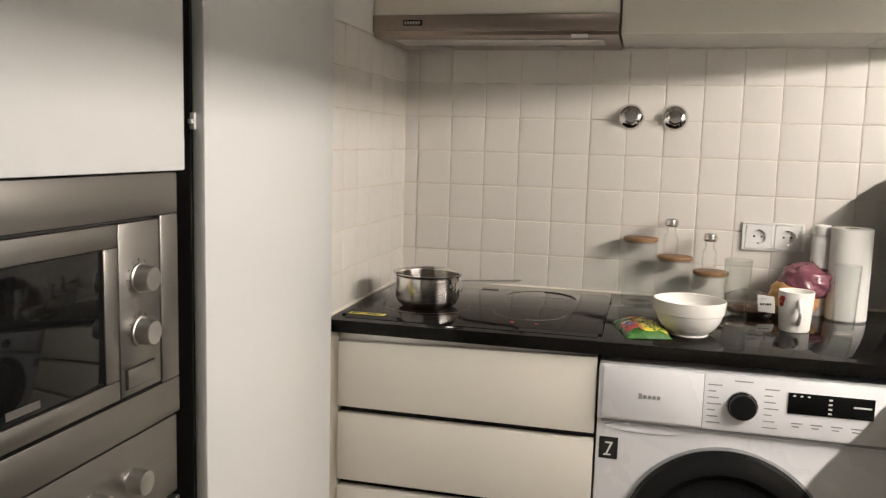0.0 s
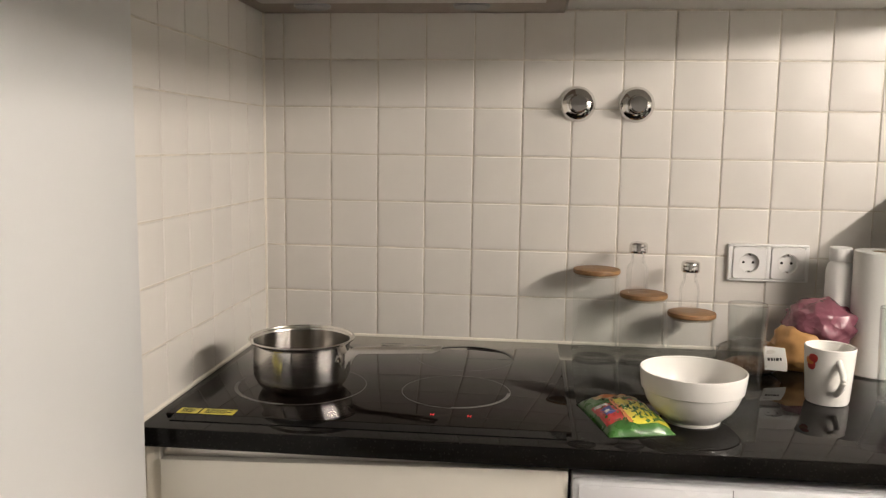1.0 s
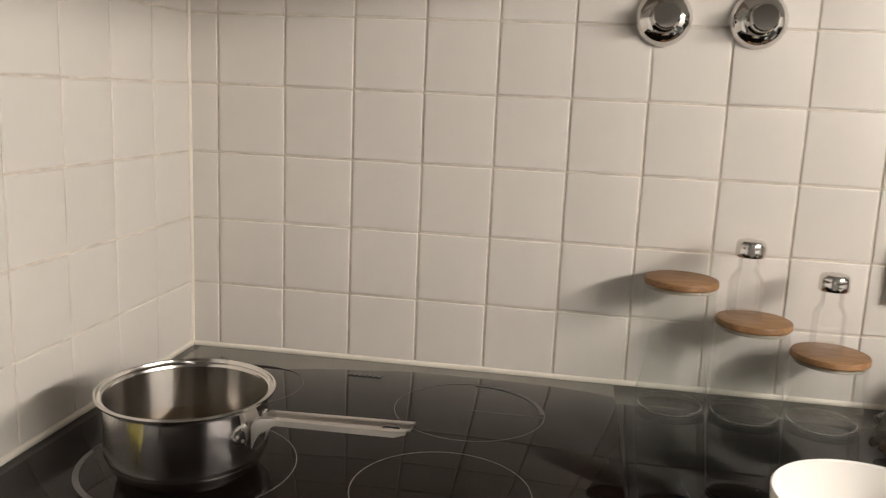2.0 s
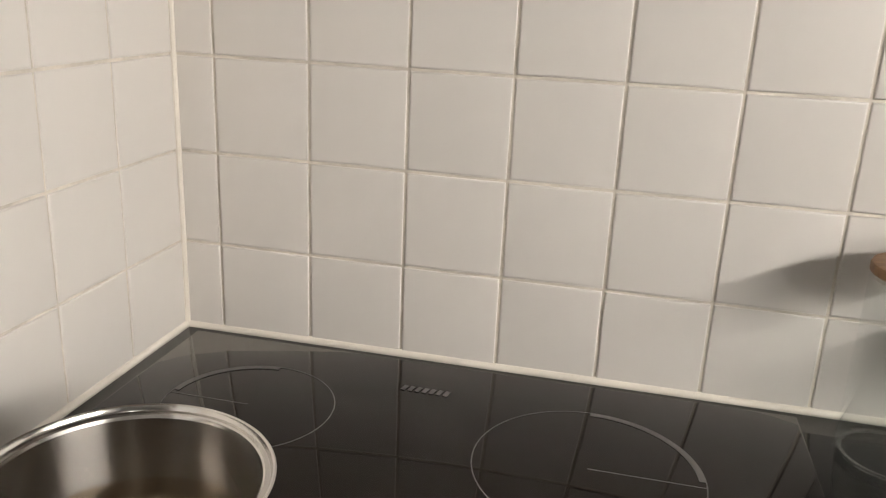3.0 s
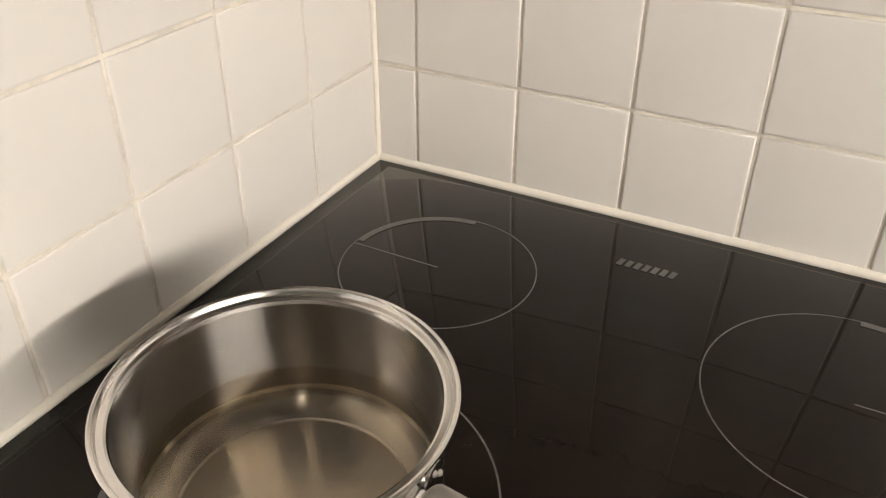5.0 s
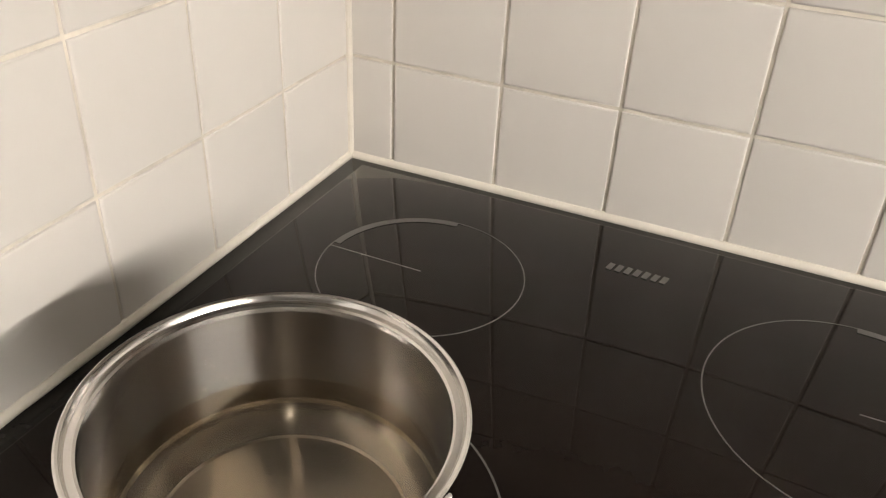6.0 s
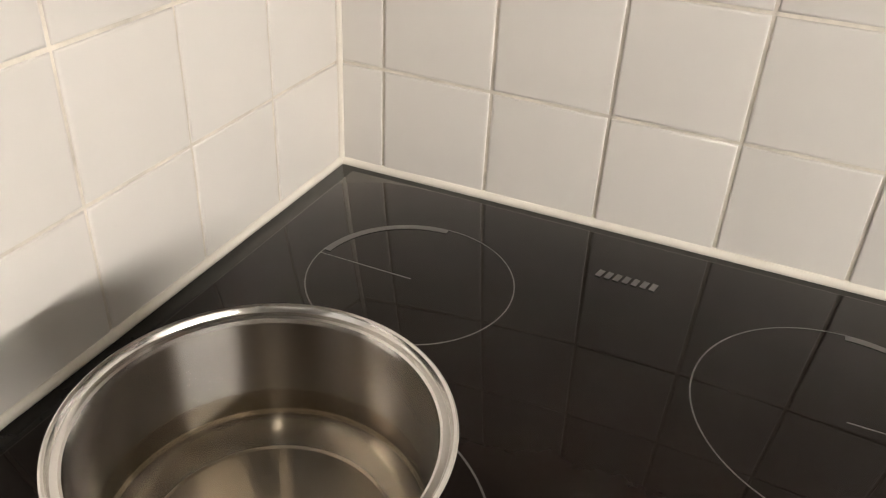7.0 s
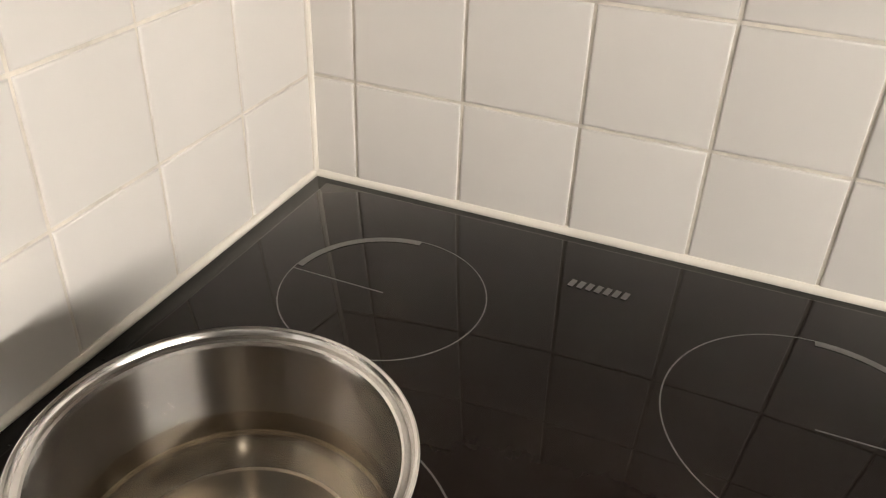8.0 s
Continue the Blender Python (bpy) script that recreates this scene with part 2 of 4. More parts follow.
def bm_tube(points, r, n=12, flat=1.0):
    """A round (or flattened) bar along a line of points, closed at both ends."""
    bm = bmesh.new()
    pts = [Vector(p) for p in points]
    rings = []
    for k, p in enumerate(pts):
        d = (pts[min(k + 1, len(pts) - 1)] - pts[max(k - 1, 0)]).normalized()
        side = d.cross(Vector((0, 0, 1)))
        side = side.normalized() if side.length > 1e-4 else Vector((1, 0, 0))
        up = side.cross(d).normalized()
        rings.append([bm.verts.new(p + side * r * math.cos(2 * math.pi * i / n) + up * r * flat * math.sin(2 * math.pi * i / n)) for i in range(n)])
    for a, b in zip(rings, rings[1:]):
        for i in range(n):
            bm.faces.new((a[i], a[(i + 1) % n], b[(i + 1) % n], b[i]))
    bm.faces.new(rings[0][::-1])
    bm.faces.new(rings[-1])
    bmesh.ops.recalc_face_normals(bm, faces=bm.faces[:])
    return bm


def moved(bm, m):
    bm.transform(m)
    return bm


def joined(*bms):
    out = bmesh.new()
    for b in bms:
        me = bpy.data.meshes.new("tmp")
        b.to_mesh(me)
        out.from_mesh(me)
        b.free()
        bpy.data.meshes.remove(me)
    return out


def mesh_of(name, bm, material, smooth=True):
    if smooth:
        for f in bm.faces:
            f.smooth = True
        for e in bm.edges:
            e.smooth = e.calc_face_angle(0) < 0.6
    me = bpy.data.meshes.new(name)
    bm.to_mesh(me)
    bm.free()
    me.materials.append(material)
    return me


def part(name, bm, material, parent=None, label="", at=None):
    """Links a bmesh as one mesh object, under a thing or a part."""
    ob = new(name, mesh_of(name, bm, material))
    if parent is not None:
        ob.parent = parent
    if at is not None:
        ob.matrix_basis = at
    return tagged(ob, label)


def thing(name, label, category, x=0, y=0, z=0, rz=0, group="", kind=""):
    """An empty at the base of a thing, to which its parts belong."""
    ob = new(name)
    ob.empty_display_size = 0.05
    ob.matrix_basis = pose(x, y, z, 0, 0, rz)
    return tagged(ob, label, category, group, kind)


def structure(name, bm, material, label):
    return tagged(part(name, bm, material), label, "", "", "structure")


# ---- the room ----
structure("floor", bm_box(-0.75, SOUTH - 0.1, -0.1, EAST + 0.1, 0.12, 0.0), FLOORM, "dull brown tiled kitchen floor")
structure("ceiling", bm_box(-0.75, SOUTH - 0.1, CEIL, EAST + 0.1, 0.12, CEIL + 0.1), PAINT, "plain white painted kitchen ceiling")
wall_n = structure("wall_north", bm_box(-0.75, 0.0023, 0, EAST + 0.1, 0.12, CEIL), GROUT, "kitchen back wall behind cream glazed tiles")
structure("wall_north_upper", bm_box(0.0, -0.0005, CAB_Z + 0.001, EAST, 0.0021, CEIL), PAINT_W, "painted strip of back wall above the tiles")
wall_w = structure("wall_west", bm_box(-0.10, -0.618, 0, -0.0023, 0.0012, CEIL), GROUT, "short side wall of the niche behind cream tiles")
structure("wall_west_upper", bm_box(-0.0021, -0.618, CAB_Z + 0.001, 0.0005, -0.001, CEIL), PAINT_W, "painted strip of side wall above the tiles")
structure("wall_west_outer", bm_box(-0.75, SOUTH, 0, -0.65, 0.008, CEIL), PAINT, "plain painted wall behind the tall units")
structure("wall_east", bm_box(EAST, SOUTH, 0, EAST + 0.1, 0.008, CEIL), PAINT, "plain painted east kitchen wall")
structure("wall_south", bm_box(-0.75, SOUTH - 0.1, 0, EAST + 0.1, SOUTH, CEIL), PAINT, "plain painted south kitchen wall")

# ---- worktop, seal ----
wt = thing("worktop", "polished black granite worktop with fine grey specks", "worktop", 0.93, -0.3, TOP - THICK)
part("slab", bm_box(0.001 - 0.93, -DEPTH + 0.3, 0, EAST - 0.002 - 0.93, 0.3, THICK, 0.003), GRANITE, wt)
part("slab", bm_box(EAST_FRONT - 0.93, -2.4 + 0.3, 0, EAST - 0.002 - 0.93, -DEPTH + 0.2995, THICK, 0.003), GRANITE, wt)


def bm_seal(a, b, r=0.0037):
    """A slightly uneven bead from a to b."""
    a, b = Vector(a), Vector(b)
    n = 40
    pts = []
    for k in range(n + 1):
        p = a.lerp(b, k / n)
        pts.append(p + Vector((0, 0, 0.0012 * noise.noise(p * 30))))
    return bm_tube(pts, r, 10, 1.25)


structure("trim_seal_north", bm_seal((0.0, 0.0005, TOP + 0.002), (EAST, 0.0005, TOP + 0.002)), SEAL, "cream silicone joint between tiles and worktop")
structure("trim_seal_west", bm_seal((-0.0005, -0.612, TOP + 0.002), (-0.0005, 0.0, TOP + 0.002)), SEAL, "cream silicone joint beside the hob")

structure("trim_seal_corner", bm_tube([(0.0006, -0.0006, TOP + 0.004 + 0.034 * k) for k in range(21)], 0.0032, 10), SEAL, "cream silicone joint up the tiled corner")

# ---- hob ----
HX0, HX1, HY0, HY1 = 0.022, 0.630, -0.556, -0.018
HZ = 0.0055
hob = thing("hob", "black glass built-in induction hob with grey cooking rings", "hob", (HX0 + HX1) / 2, (HY0 + HY1) / 2, TOP)
hx, hy = hob.location.x, hob.location.y
part("glass_plate", bm_box(HX0 - hx, HY0 - hy, 0.0, HX1 - hx, HY1 - hy, HZ, 0.0025), HOB, hob)
bm = bmesh.new()
tr = [[bm.verts.new((x - hx, y - hy, z)) for y, z in ((HY0 - 0.0004, 0.0), (HY0 - 0.0004, HZ - 0.0004), (HY0 - 0.0185, 0.0014), (HY0 - 0.0185, 0.0))] for x in (HX0 + 0.014, HX1 - 0.008)]
for k in range(4):
    bm.faces.new((tr[0][k], tr[0][(k + 1) % 4], tr[1][(k + 1) % 4], tr[1][k]))
bm.faces.new(tr[0][::-1])
bm.faces.new(tr[1])
bmesh.ops.recalc_face_normals(bm, faces=bm.faces[:])
part("front_trim", bm, BLACK_G, hob, "black front bevel strip")


def ring(cx, cy, r, w, band=None, tick=None):
    """A printed cooking ring: a thin circle, a thicker arc and a centre line."""
    z = HZ + 0.00005
    o = part("cooking_ring", moved(bm_lathe([(r - w / 2, 0), (r - w / 2, 0.0001), (r + w / 2, 0.0001), (r + w / 2, 0), (r - w / 2, 0)], 96), Matrix.Translation((cx - hx, cy - hy, z))), PRINT, hob, "thin grey printed circle")
    if band:
        a0, a1 = band
        wide = 0.0055
        part("ring_band", moved(bm_lathe([(r - wide, 0), (r - wide, 0.0001), (r, 0.0001), (r, 0), (r - wide, 0)], 40, a1 - a0, a0), Matrix.Translation((cx - hx, cy - hy, z + 0.0001))), PRINT, o)
    if tick is not None:
        a = radians(tick)
        part("centre_line", bm_tube([(cx - hx, cy - hy, z), (cx - hx + r * math.cos(a), cy - hy + r * math.sin(a), z)], 0.0006, 6, 0.3), PRINT, o)


ring(0.1462, -0.1515, 0.0768, 0.0010, (92, 176), 180)
ring(0.4475, -0.1655, 0.0930, 0.0010, (5, 92), 0)
ring(0.1845, -0.3845, 0.1098, 0.0012, (180, 270))
ring(0.4480, -0.3830, 0.0900, 0.0012, (-90, 0))
for k in range(7):
    part("brand_bar", moved(bm_box(-0.0022, -0.0048, 0, 0.0022, 0.0048, 0.0002), Matrix.Translation((0.2705 + 0.0068 * k - hx, -0.0775 - hy, HZ + 0.0002)) @ pose(0, 0, 0, 0, 0, -12)), PRINT, hob)
for k, x in enumerate((0.422, 0.479)):
    part("indicator", joined(bm_box(x - hx - 0.003, -0.512 - hy, HZ, x - hx - 0.0018, -0.502 - hy, HZ + 0.0003),
                             bm_box(x - hx + 0.0018, -0.512 - hy, HZ, x - hx + 0.003, -0.502 - hy, HZ + 0.0003),
                             bm_box(x - hx - 0.0018, -0.5077 - hy, HZ, x - hx + 0.0018, -0.5065 - hy, HZ + 0.0003)), RED_GLOW, hob, "small glowing red residual heat sign")

for x0, x1 in ((0.038, 0.070), (0.073, 0.126)):
    st = thing("warning_sticker", "yellow paper warning sticker with dark print on the hob", "sticker", (x0 + x1) / 2, -0.5425, TOP + HZ, group="stickers on the hob")
    w = (x1 - x0) / 2
    part("sheet", bm_box(-w, -0.012, 0.0001, w, 0.012, 0.0005), YELLOW, st)
    for j in range(4):
        part("print_line", bm_box(-w * 0.75, 0.0065 - 0.0045 * j, 0.0005, w * (0.8 - 0.3 * (j % 2)), 0.0085 - 0.0045 * j, 0.0007), DARK, st)

# ---- saucepan with water ----
def saucepan(x, y, z, turn):
    pan = thing("saucepan", "shiny stainless steel saucepan with long handle on the hob", "saucepan", x, y, z, turn)
    R, H = 0.0797, 0.0855
    outer = [(0.0, 0.0), (0.060, 0.0), (0.062, 0.0015), (0.0635, 0.004), (0.0655, 0.005), (0.0715, 0.009), (0.0757, 0.016), (R, 0.026), (R, H - 0.010), (R + 0.0006, H - 0.0075),
             (R + 0.0030, H - 0.0058), (R + 0.0055, H - 0.0046), (R + 0.0072, H - 0.0030), (R + 0.0079, H - 0.0012)]
    lip = [(R + 0.0079, H - 0.0012), (R + 0.0078, H + 0.0001), (R + 0.0068, H + 0.0008), (R + 0.0056, H + 0.0002), (R + 0.0049, H - 0.0020), (R + 0.0042, H - 0.0030), (R + 0.0026, H - 0.0032), (R + 0.0010, H - 0.0028), (R - 0.0002, H - 0.0036),
           (R - 0.0010, H - 0.0060)]
    inner = [(R - 0.0010, H - 0.0060), (R - 0.0012, H - 0.010), (R - 0.0012, 0.026), (R - 0.0022, 0.020), (R - 0.0042, 0.016), (R - 0.0068, 0.0125), (R - 0.010, 0.0100), (R - 0.014, 0.0083), (0.0625, 0.0074)]
    base = [(0.0625, 0.0074), (0.0612, 0.0064), (0.03, 0.0058), (0.0, 0.0058)]
    body = part("body", bm_lathe(outer, 128), STEEL, pan)
    part("rim", bm_lathe(lip, 128), RIM, body, "polished double-stepped pouring rim")
    part("inside", bm_lathe(inner, 128), STEEL_IN, pan, "brushed steel inside, shade put into its colour")
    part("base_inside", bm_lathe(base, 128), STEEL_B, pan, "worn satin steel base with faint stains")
    # handle: an inverted channel that rises a little, with deep gussets at the pan and an oval hole at its end
    n, length = 110, 0.1585
    across = [(-1.0, 1.0), (-1.0, 0.5), (-1.0, 0.12), (-0.965, 0.03), (-0.86, 0.0)] + [(-0.8 + 1.6 * k / 20, 0.0) for k in range(21)] + [(0.86, 0.0), (0.965, 0.03), (1.0, 0.12), (1.0, 0.5), (1.0, 1.0)]
    bm = bmesh.new()
    grid = []
    for k in range(n + 1):
        q = k / n
        run = length * q
        px = R + 0.0025 + run
        pz = 0.0715 + 0.0145 * q - 0.0075 * max(0.0, 1 - run / 0.009) ** 2
        half = 0.0122 + 0.0014 * q + 0.0010 * max(0.0, 1 - run / 0.02)
        deep = 0.0062 + 0.0175 * max(0.0, 1 - run / 0.026) ** 1.4 - 0.0035 * max(0.0, (q - 0.93) / 0.07)
        row = []
        for u, d in across:
            dish = -0.0030 * (0.5 + 0.5 * math.cos(math.pi * min(abs(u) / 0.62, 1.0))) * min(1.0, run / 0.02)
            row.append(bm.verts.new((px, half * u, pz - deep * d + dish)))
        grid.append(row)
    hx0, ha, hb = R + 0.0025 + length * 0.872, 0.0098, 0.0050
    for k in range(n):
        for i in range(len(across) - 1):
            q4 = (grid[k][i], grid[k + 1][i], grid[k + 1][i + 1], grid[k][i + 1])
            c = sum((v.co for v in q4), Vector()) / 4
            if ((c.x - hx0) / ha) ** 2 + (c.y / hb) ** 2 > 1:
                bm.faces.new(q4)
    for v in bm.verts:
        d = math.hypot((v.co.x - hx0) / ha, v.co.y / hb)
        if 0.7 < d < 1.3 and v.is_boundary:
            v.co.x, v.co.y = hx0 + (v.co.x - hx0) / d, v.co.y / d
    bmesh.ops.delete(bm, geom=[v for v in bm.verts if not v.link_faces], context="VERTS")
    bmesh.ops.recalc_face_normals(bm, faces=bm.faces[:])
    bmesh.ops.solidify(bm, geom=bm.faces[:], thickness=0.0014)
    hd = part("handle", bm, STEEL_H, pan, "satin steel channel handle with hanging hole")
    part("neck", bm_box(R - 0.0005, -0.0105, 0.0480, R + 0.0035, 0.0105, 0.0640, 0.0012), STEEL, hd)
    for side in (-1, 1):
        at = pose(0, 0, 0, 0, 0, side * 15.5)
        plate = bm_lathe([(0.0, 0.0016), (0.0100, 0.0015), (0.0114, 0.0010), (0.0120, 0.0)], 36)
        plate.transform(at @ Matrix.Translation((R - 0.0003, 0, 0.0565)) @ pose(0, 0, 0, 0, 90, 0) @ Matrix.Diagonal((0.84, 1.0, 1, 1)))
        pl = part("bracket_plate", plate, CHROME, hd, "oval polished bracket plate")
        for dy, dz in ((side * 0.0062, 0.0565), (side * -0.0004, 0.0625), (side * -0.0004, 0.0505)):
            part("rivet", moved(bm_lathe([(0.0, 0.0016), (0.0011, 0.0014), (0.0018, 0.0006), (0.0019, 0.0)], 14), at @ Matrix.Translation((R + 0.0011, dy, dz)) @ pose(0, 0, 0, 0, 90, 0)), STEEL_H, pl)
    return pan


pan = saucepan(0.1890, -0.3945, TOP + HZ + 0.0006, -9.8)
W0 = 0.0797 - 0.0016
tagged(part("water", bm_lathe([(0.0, 0.007), (0.058, 0.0075), (W0 - 0.011, 0.011), (W0 - 0.003, 0.018), (W0, 0.027), (W0, 0.0345), (W0 - 0.001, 0.034), (0.0, 0.034)], 72), WATER, None, "", pose(0.1890, -0.3945, TOP + HZ + 0.0006)),
       "shallow clear water standing in the saucepan", "water")

# ---- storage jars and shakers ----
def jar(x, y, height):
    j = thing("storage_jar", "clear glass storage jar with round bamboo lid", "jar", x, y, TOP, group="jars by the wall")
    r, h = 0.0455, height - 0.018
    prof = [(r - 0.006, 0.0022), (r - 0.002, 0.0034), (r, 0.008), (r, h + 0.004), (r - 0.0004, h + 0.0065), (r - 0.0014, h + 0.008), (r - 0.0022, h + 0.0065), (r - 0.0024, h + 0.004)]
    part("glass", bm_lathe(prof, 64), GLASS, j)
    part("foot", bm_lathe([(r - 0.006, 0.0004), (r - 0.002, 0.0004), (r - 0.0004, 0.0022), (r - 0.0004, 0.0046), (r - 0.0030, 0.0030), (r - 0.006, 0.0004)], 64), GLASS_F, j, "thick glass foot ring")
    lid = part("lid", bm_lathe([(0.0, h + 0.018), (r - 0.0018, h + 0.018), (r + 0.0004, h + 0.0172), (r + 0.0012, h + 0.0150), (r + 0.0012, h + 0.0102), (r + 0.0002, h + 0.0088), (r - 0.0015, h + 0.0082), (0.0, h + 0.0082)], 64), WOOD, j, "round bamboo lid")
    part("plug", bm_lathe([(0.0, h + 0.0082), (r - 0.0056, h + 0.0082), (r - 0.0056, h + 0.0045), (0.0, h + 0.0045)], 64), WOOD, lid)
    part("gasket", bm_lathe([(r - 0.0056, h + 0.0081), (r - 0.0030, h + 0.0079), (r - 0.0026, h + 0.0070), (r - 0.0034, h + 0.0062), (r - 0.0028, h + 0.0050), (r - 0.0034, h + 0.0036), (r - 0.0056, h + 0.0034)], 64), PALE, lid, "pale silicone seal ring")
    return j


JARS = [(0.700, -0.060, 0.172), (0.793, -0.066, 0.127), (0.887, -0.072, 0.093)]
for x, y, h in JARS:
    jar(x, y, h)


def shaker(x, y, z, rz):
    s = thing("salt_shaker", "empty square glass shaker with steel cap on jar lid", "shaker", x, y, z, rz, group="shakers on jar lids")
    bm = bmesh.new()
    rings = []
    levels = [(0.0, 0.0170, 0.3), (0.002, 0.0198, 0.3), (0.045, 0.0198, 0.3), (0.052, 0.0188, 0.45), (0.060, 0.0150, 0.8), (0.066, 0.0135, 1.0), (0.0805, 0.0135, 1.0),
              (0.0805, 0.0115, 1.0), (0.066, 0.0115, 1.0), (0.060, 0.0128, 0.8), (0.052, 0.0164, 0.45), (0.045, 0.0174, 0.35), (0.010, 0.0174, 0.35), (0.0085, 0.0155, 0.4)]
    n = 40
    for z_, r, roundness in levels:
        row = []
        for k in range(n):
            a = 2 * math.pi * k / n
            c, sn = math.cos(a), math.sin(a)
            sq = min(r / max(abs(c), abs(sn)), r * 1.24)
            rad = sq * (1 - roundness) + r * roundness
            row.append(bm.verts.new((rad * c, rad * sn, z_)))
        rings.append(row)
    for a, b in zip(rings, rings[1:]):
        for k in range(n):
            bm.faces.new((a[k], a[(k + 1) % n], b[(k + 1) % n], b[k]))
    bm.faces.new(rings[0][::-1])
    bm.faces.new(rings[-1])
    bmesh.ops.recalc_face_normals(bm, faces=bm.faces[:])
    part("glass", bm, GLASS_D, s)
    part("cap", bm_lathe([(0.0, 0.1012), (0.010, 0.1008), (0.0150, 0.0996), (0.0172, 0.0968), (0.0180, 0.0925), (0.0174, 0.0905), (0.0180, 0.0885), (0.0180, 0.0812), (0.0172, 0.0795), (0.0138, 0.0795)], 40), RIM, s, "ribbed satin steel cap")
    for k in range(7):
        a = 2 * math.pi * k / 6
        rr = 0.0 if k == 6 else 0.0055
        part("hole", moved(bm_lathe([(0.0, 0.0004), (0.0008, 0.0003), (0.0009, 0.0)], 8), Matrix.Translation((rr * math.cos(a), rr * math.sin(a), 0.1007))), DARK, s)
    return s


shaker(0.779, -0.068, TOP + 0.1272, 12)
shaker(0.880, -0.074, TOP + 0.0932, -8)

# ---- wall sockets and valve roses ----
sk = thing("double_socket", "white plastic double wall socket with two round wells", "socket", 1.045, 0.0, 1.085)
part("cover_frame", joined(bm_box(-0.079, -0.010, 0.0332, 0.079, 0.0, 0.038, 0.002), bm_box(-0.079, -0.010, -0.038, 0.079, 0.0, -0.0332, 0.002), bm_box(-0.079, -0.010, -0.0331, -0.0707, 0.0, 0.0331, 0.001),
                           bm_box(0.0707, -0.010, -0.0331, 0.079, 0.0, 0.0331, 0.001), bm_box(-0.0043, -0.010, -0.0331, 0.0043, 0.0, 0.0331, 0.001)), WHITE_P, sk)


def bm_holed_plate(half, radius, y0, y1, n=48):
    """A square plate with a round hole through it, in the x-z plane."""
    bm = bmesh.new()
    rows = []
    for rad, y in ((None, y0), (None, y1 + 0.001), (-0.001, y1), (radius, y1), (radius, y0)):
        row = []
        for k in range(n):
            a = 2 * math.pi * (k + 0.5) / n
            c, sn = math.cos(a), math.sin(a)
            q = radius if rad == radius else (half + (rad or 0.0)) / max(abs(c), abs(sn))
            row.append(bm.verts.new((q * c, y, q * sn)))
        rows.append(row)
    rows.append(rows[0])
    for p, q in zip(rows, rows[1:]):
        for k in range(n):
            bm.faces.new((p[k], p[(k + 1) % n], q[(k + 1) % n], q[k]))
    bmesh.ops.recalc_face_normals(bm, faces=bm.faces[:])
    return bm


for sx in (-0.0375, 0.0375):
    part("insert", moved(bm_holed_plate(0.0325, 0.0200, -0.0012, -0.0125), Matrix.Translation((sx, 0, 0))), WHITE_P, sk)
    well = part("well", moved(bm_lathe([(0.0199, 0.0005), (0.0194, -0.0002), (0.0190, -0.0102), (0.0, -0.0104)], 48), Matrix.Translation((sx, -0.0125, 0)) @ pose(0, 0, 0, 90, 0, 0)), WHITE_P, sk, "round recessed well")
    for px in (-0.0095, 0.0095):
        part("pin_hole", moved(bm_lathe([(0.0, 0.0004), (0.0026, 0.0004), (0.0028, 0.0)], 14), Matrix.Translation((sx + px, -0.0023, 0)) @ pose(0, 0, 0, 90, 0, 0)), DARK, well)
    for pz in (-0.0175, 0.0175):
        part("earth_clip", bm_box(sx - 0.0025, -0.0118, pz - 0.0018, sx + 0.0025, -0.0024, pz + 0.0018, 0.0005), CHROME, well)


def valve(x, z):
    v = thing("valve_rose", "round chrome valve cover with knob on the tiles", "valve", x, 0.0, z, group="valves on the tiles")
    turn = pose(0, 0, 0, 90, 0, 0)
    part("rose", moved(bm_lathe([(0.036, 0.0), (0.036, 0.003), (0.034, 0.008), (0.029, 0.014), (0.022, 0.018), (0.019, 0.019)], 64), turn), CHROME, v)
    part("knob", moved(bm_lathe([(0.0195, 0.0185), (0.0185, 0.024), (0.0178, 0.040), (0.0172, 0.043), (0.0155, 0.0445), (0.0, 0.045)], 48), turn), CHROME, v)
    return v


valve(0.654, 1.398)
valve(0.771, 1.398)

# ---- bowl, noodle packet ----
bowl = thing("bowl", "white ceramic bowl with a raised band, empty", "bowl", 0.816, -0.456, TOP)
part("body", bm_lathe([(0.0, 0.004), (0.037, 0.004), (0.039, 0.0), (0.0435, 0.0), (0.0445, 0.005), (0.0500, 0.0095), (0.0610, 0.0205), (0.0690, 0.0335), (0.0728, 0.0450), (0.0738, 0.0490), (0.0766, 0.0505), (0.0782, 0.0620), (0.0796, 0.0765), (0.0796, 0.0790), (0.0784, 0.0800),
                       (0.0768, 0.0785), (0.0745, 0.0640), (0.0690, 0.0450), (0.0590, 0.0270), (0.0430, 0.0130), (0.02, 0.009), (0.0, 0.0085)], 80), CERAM, bowl)


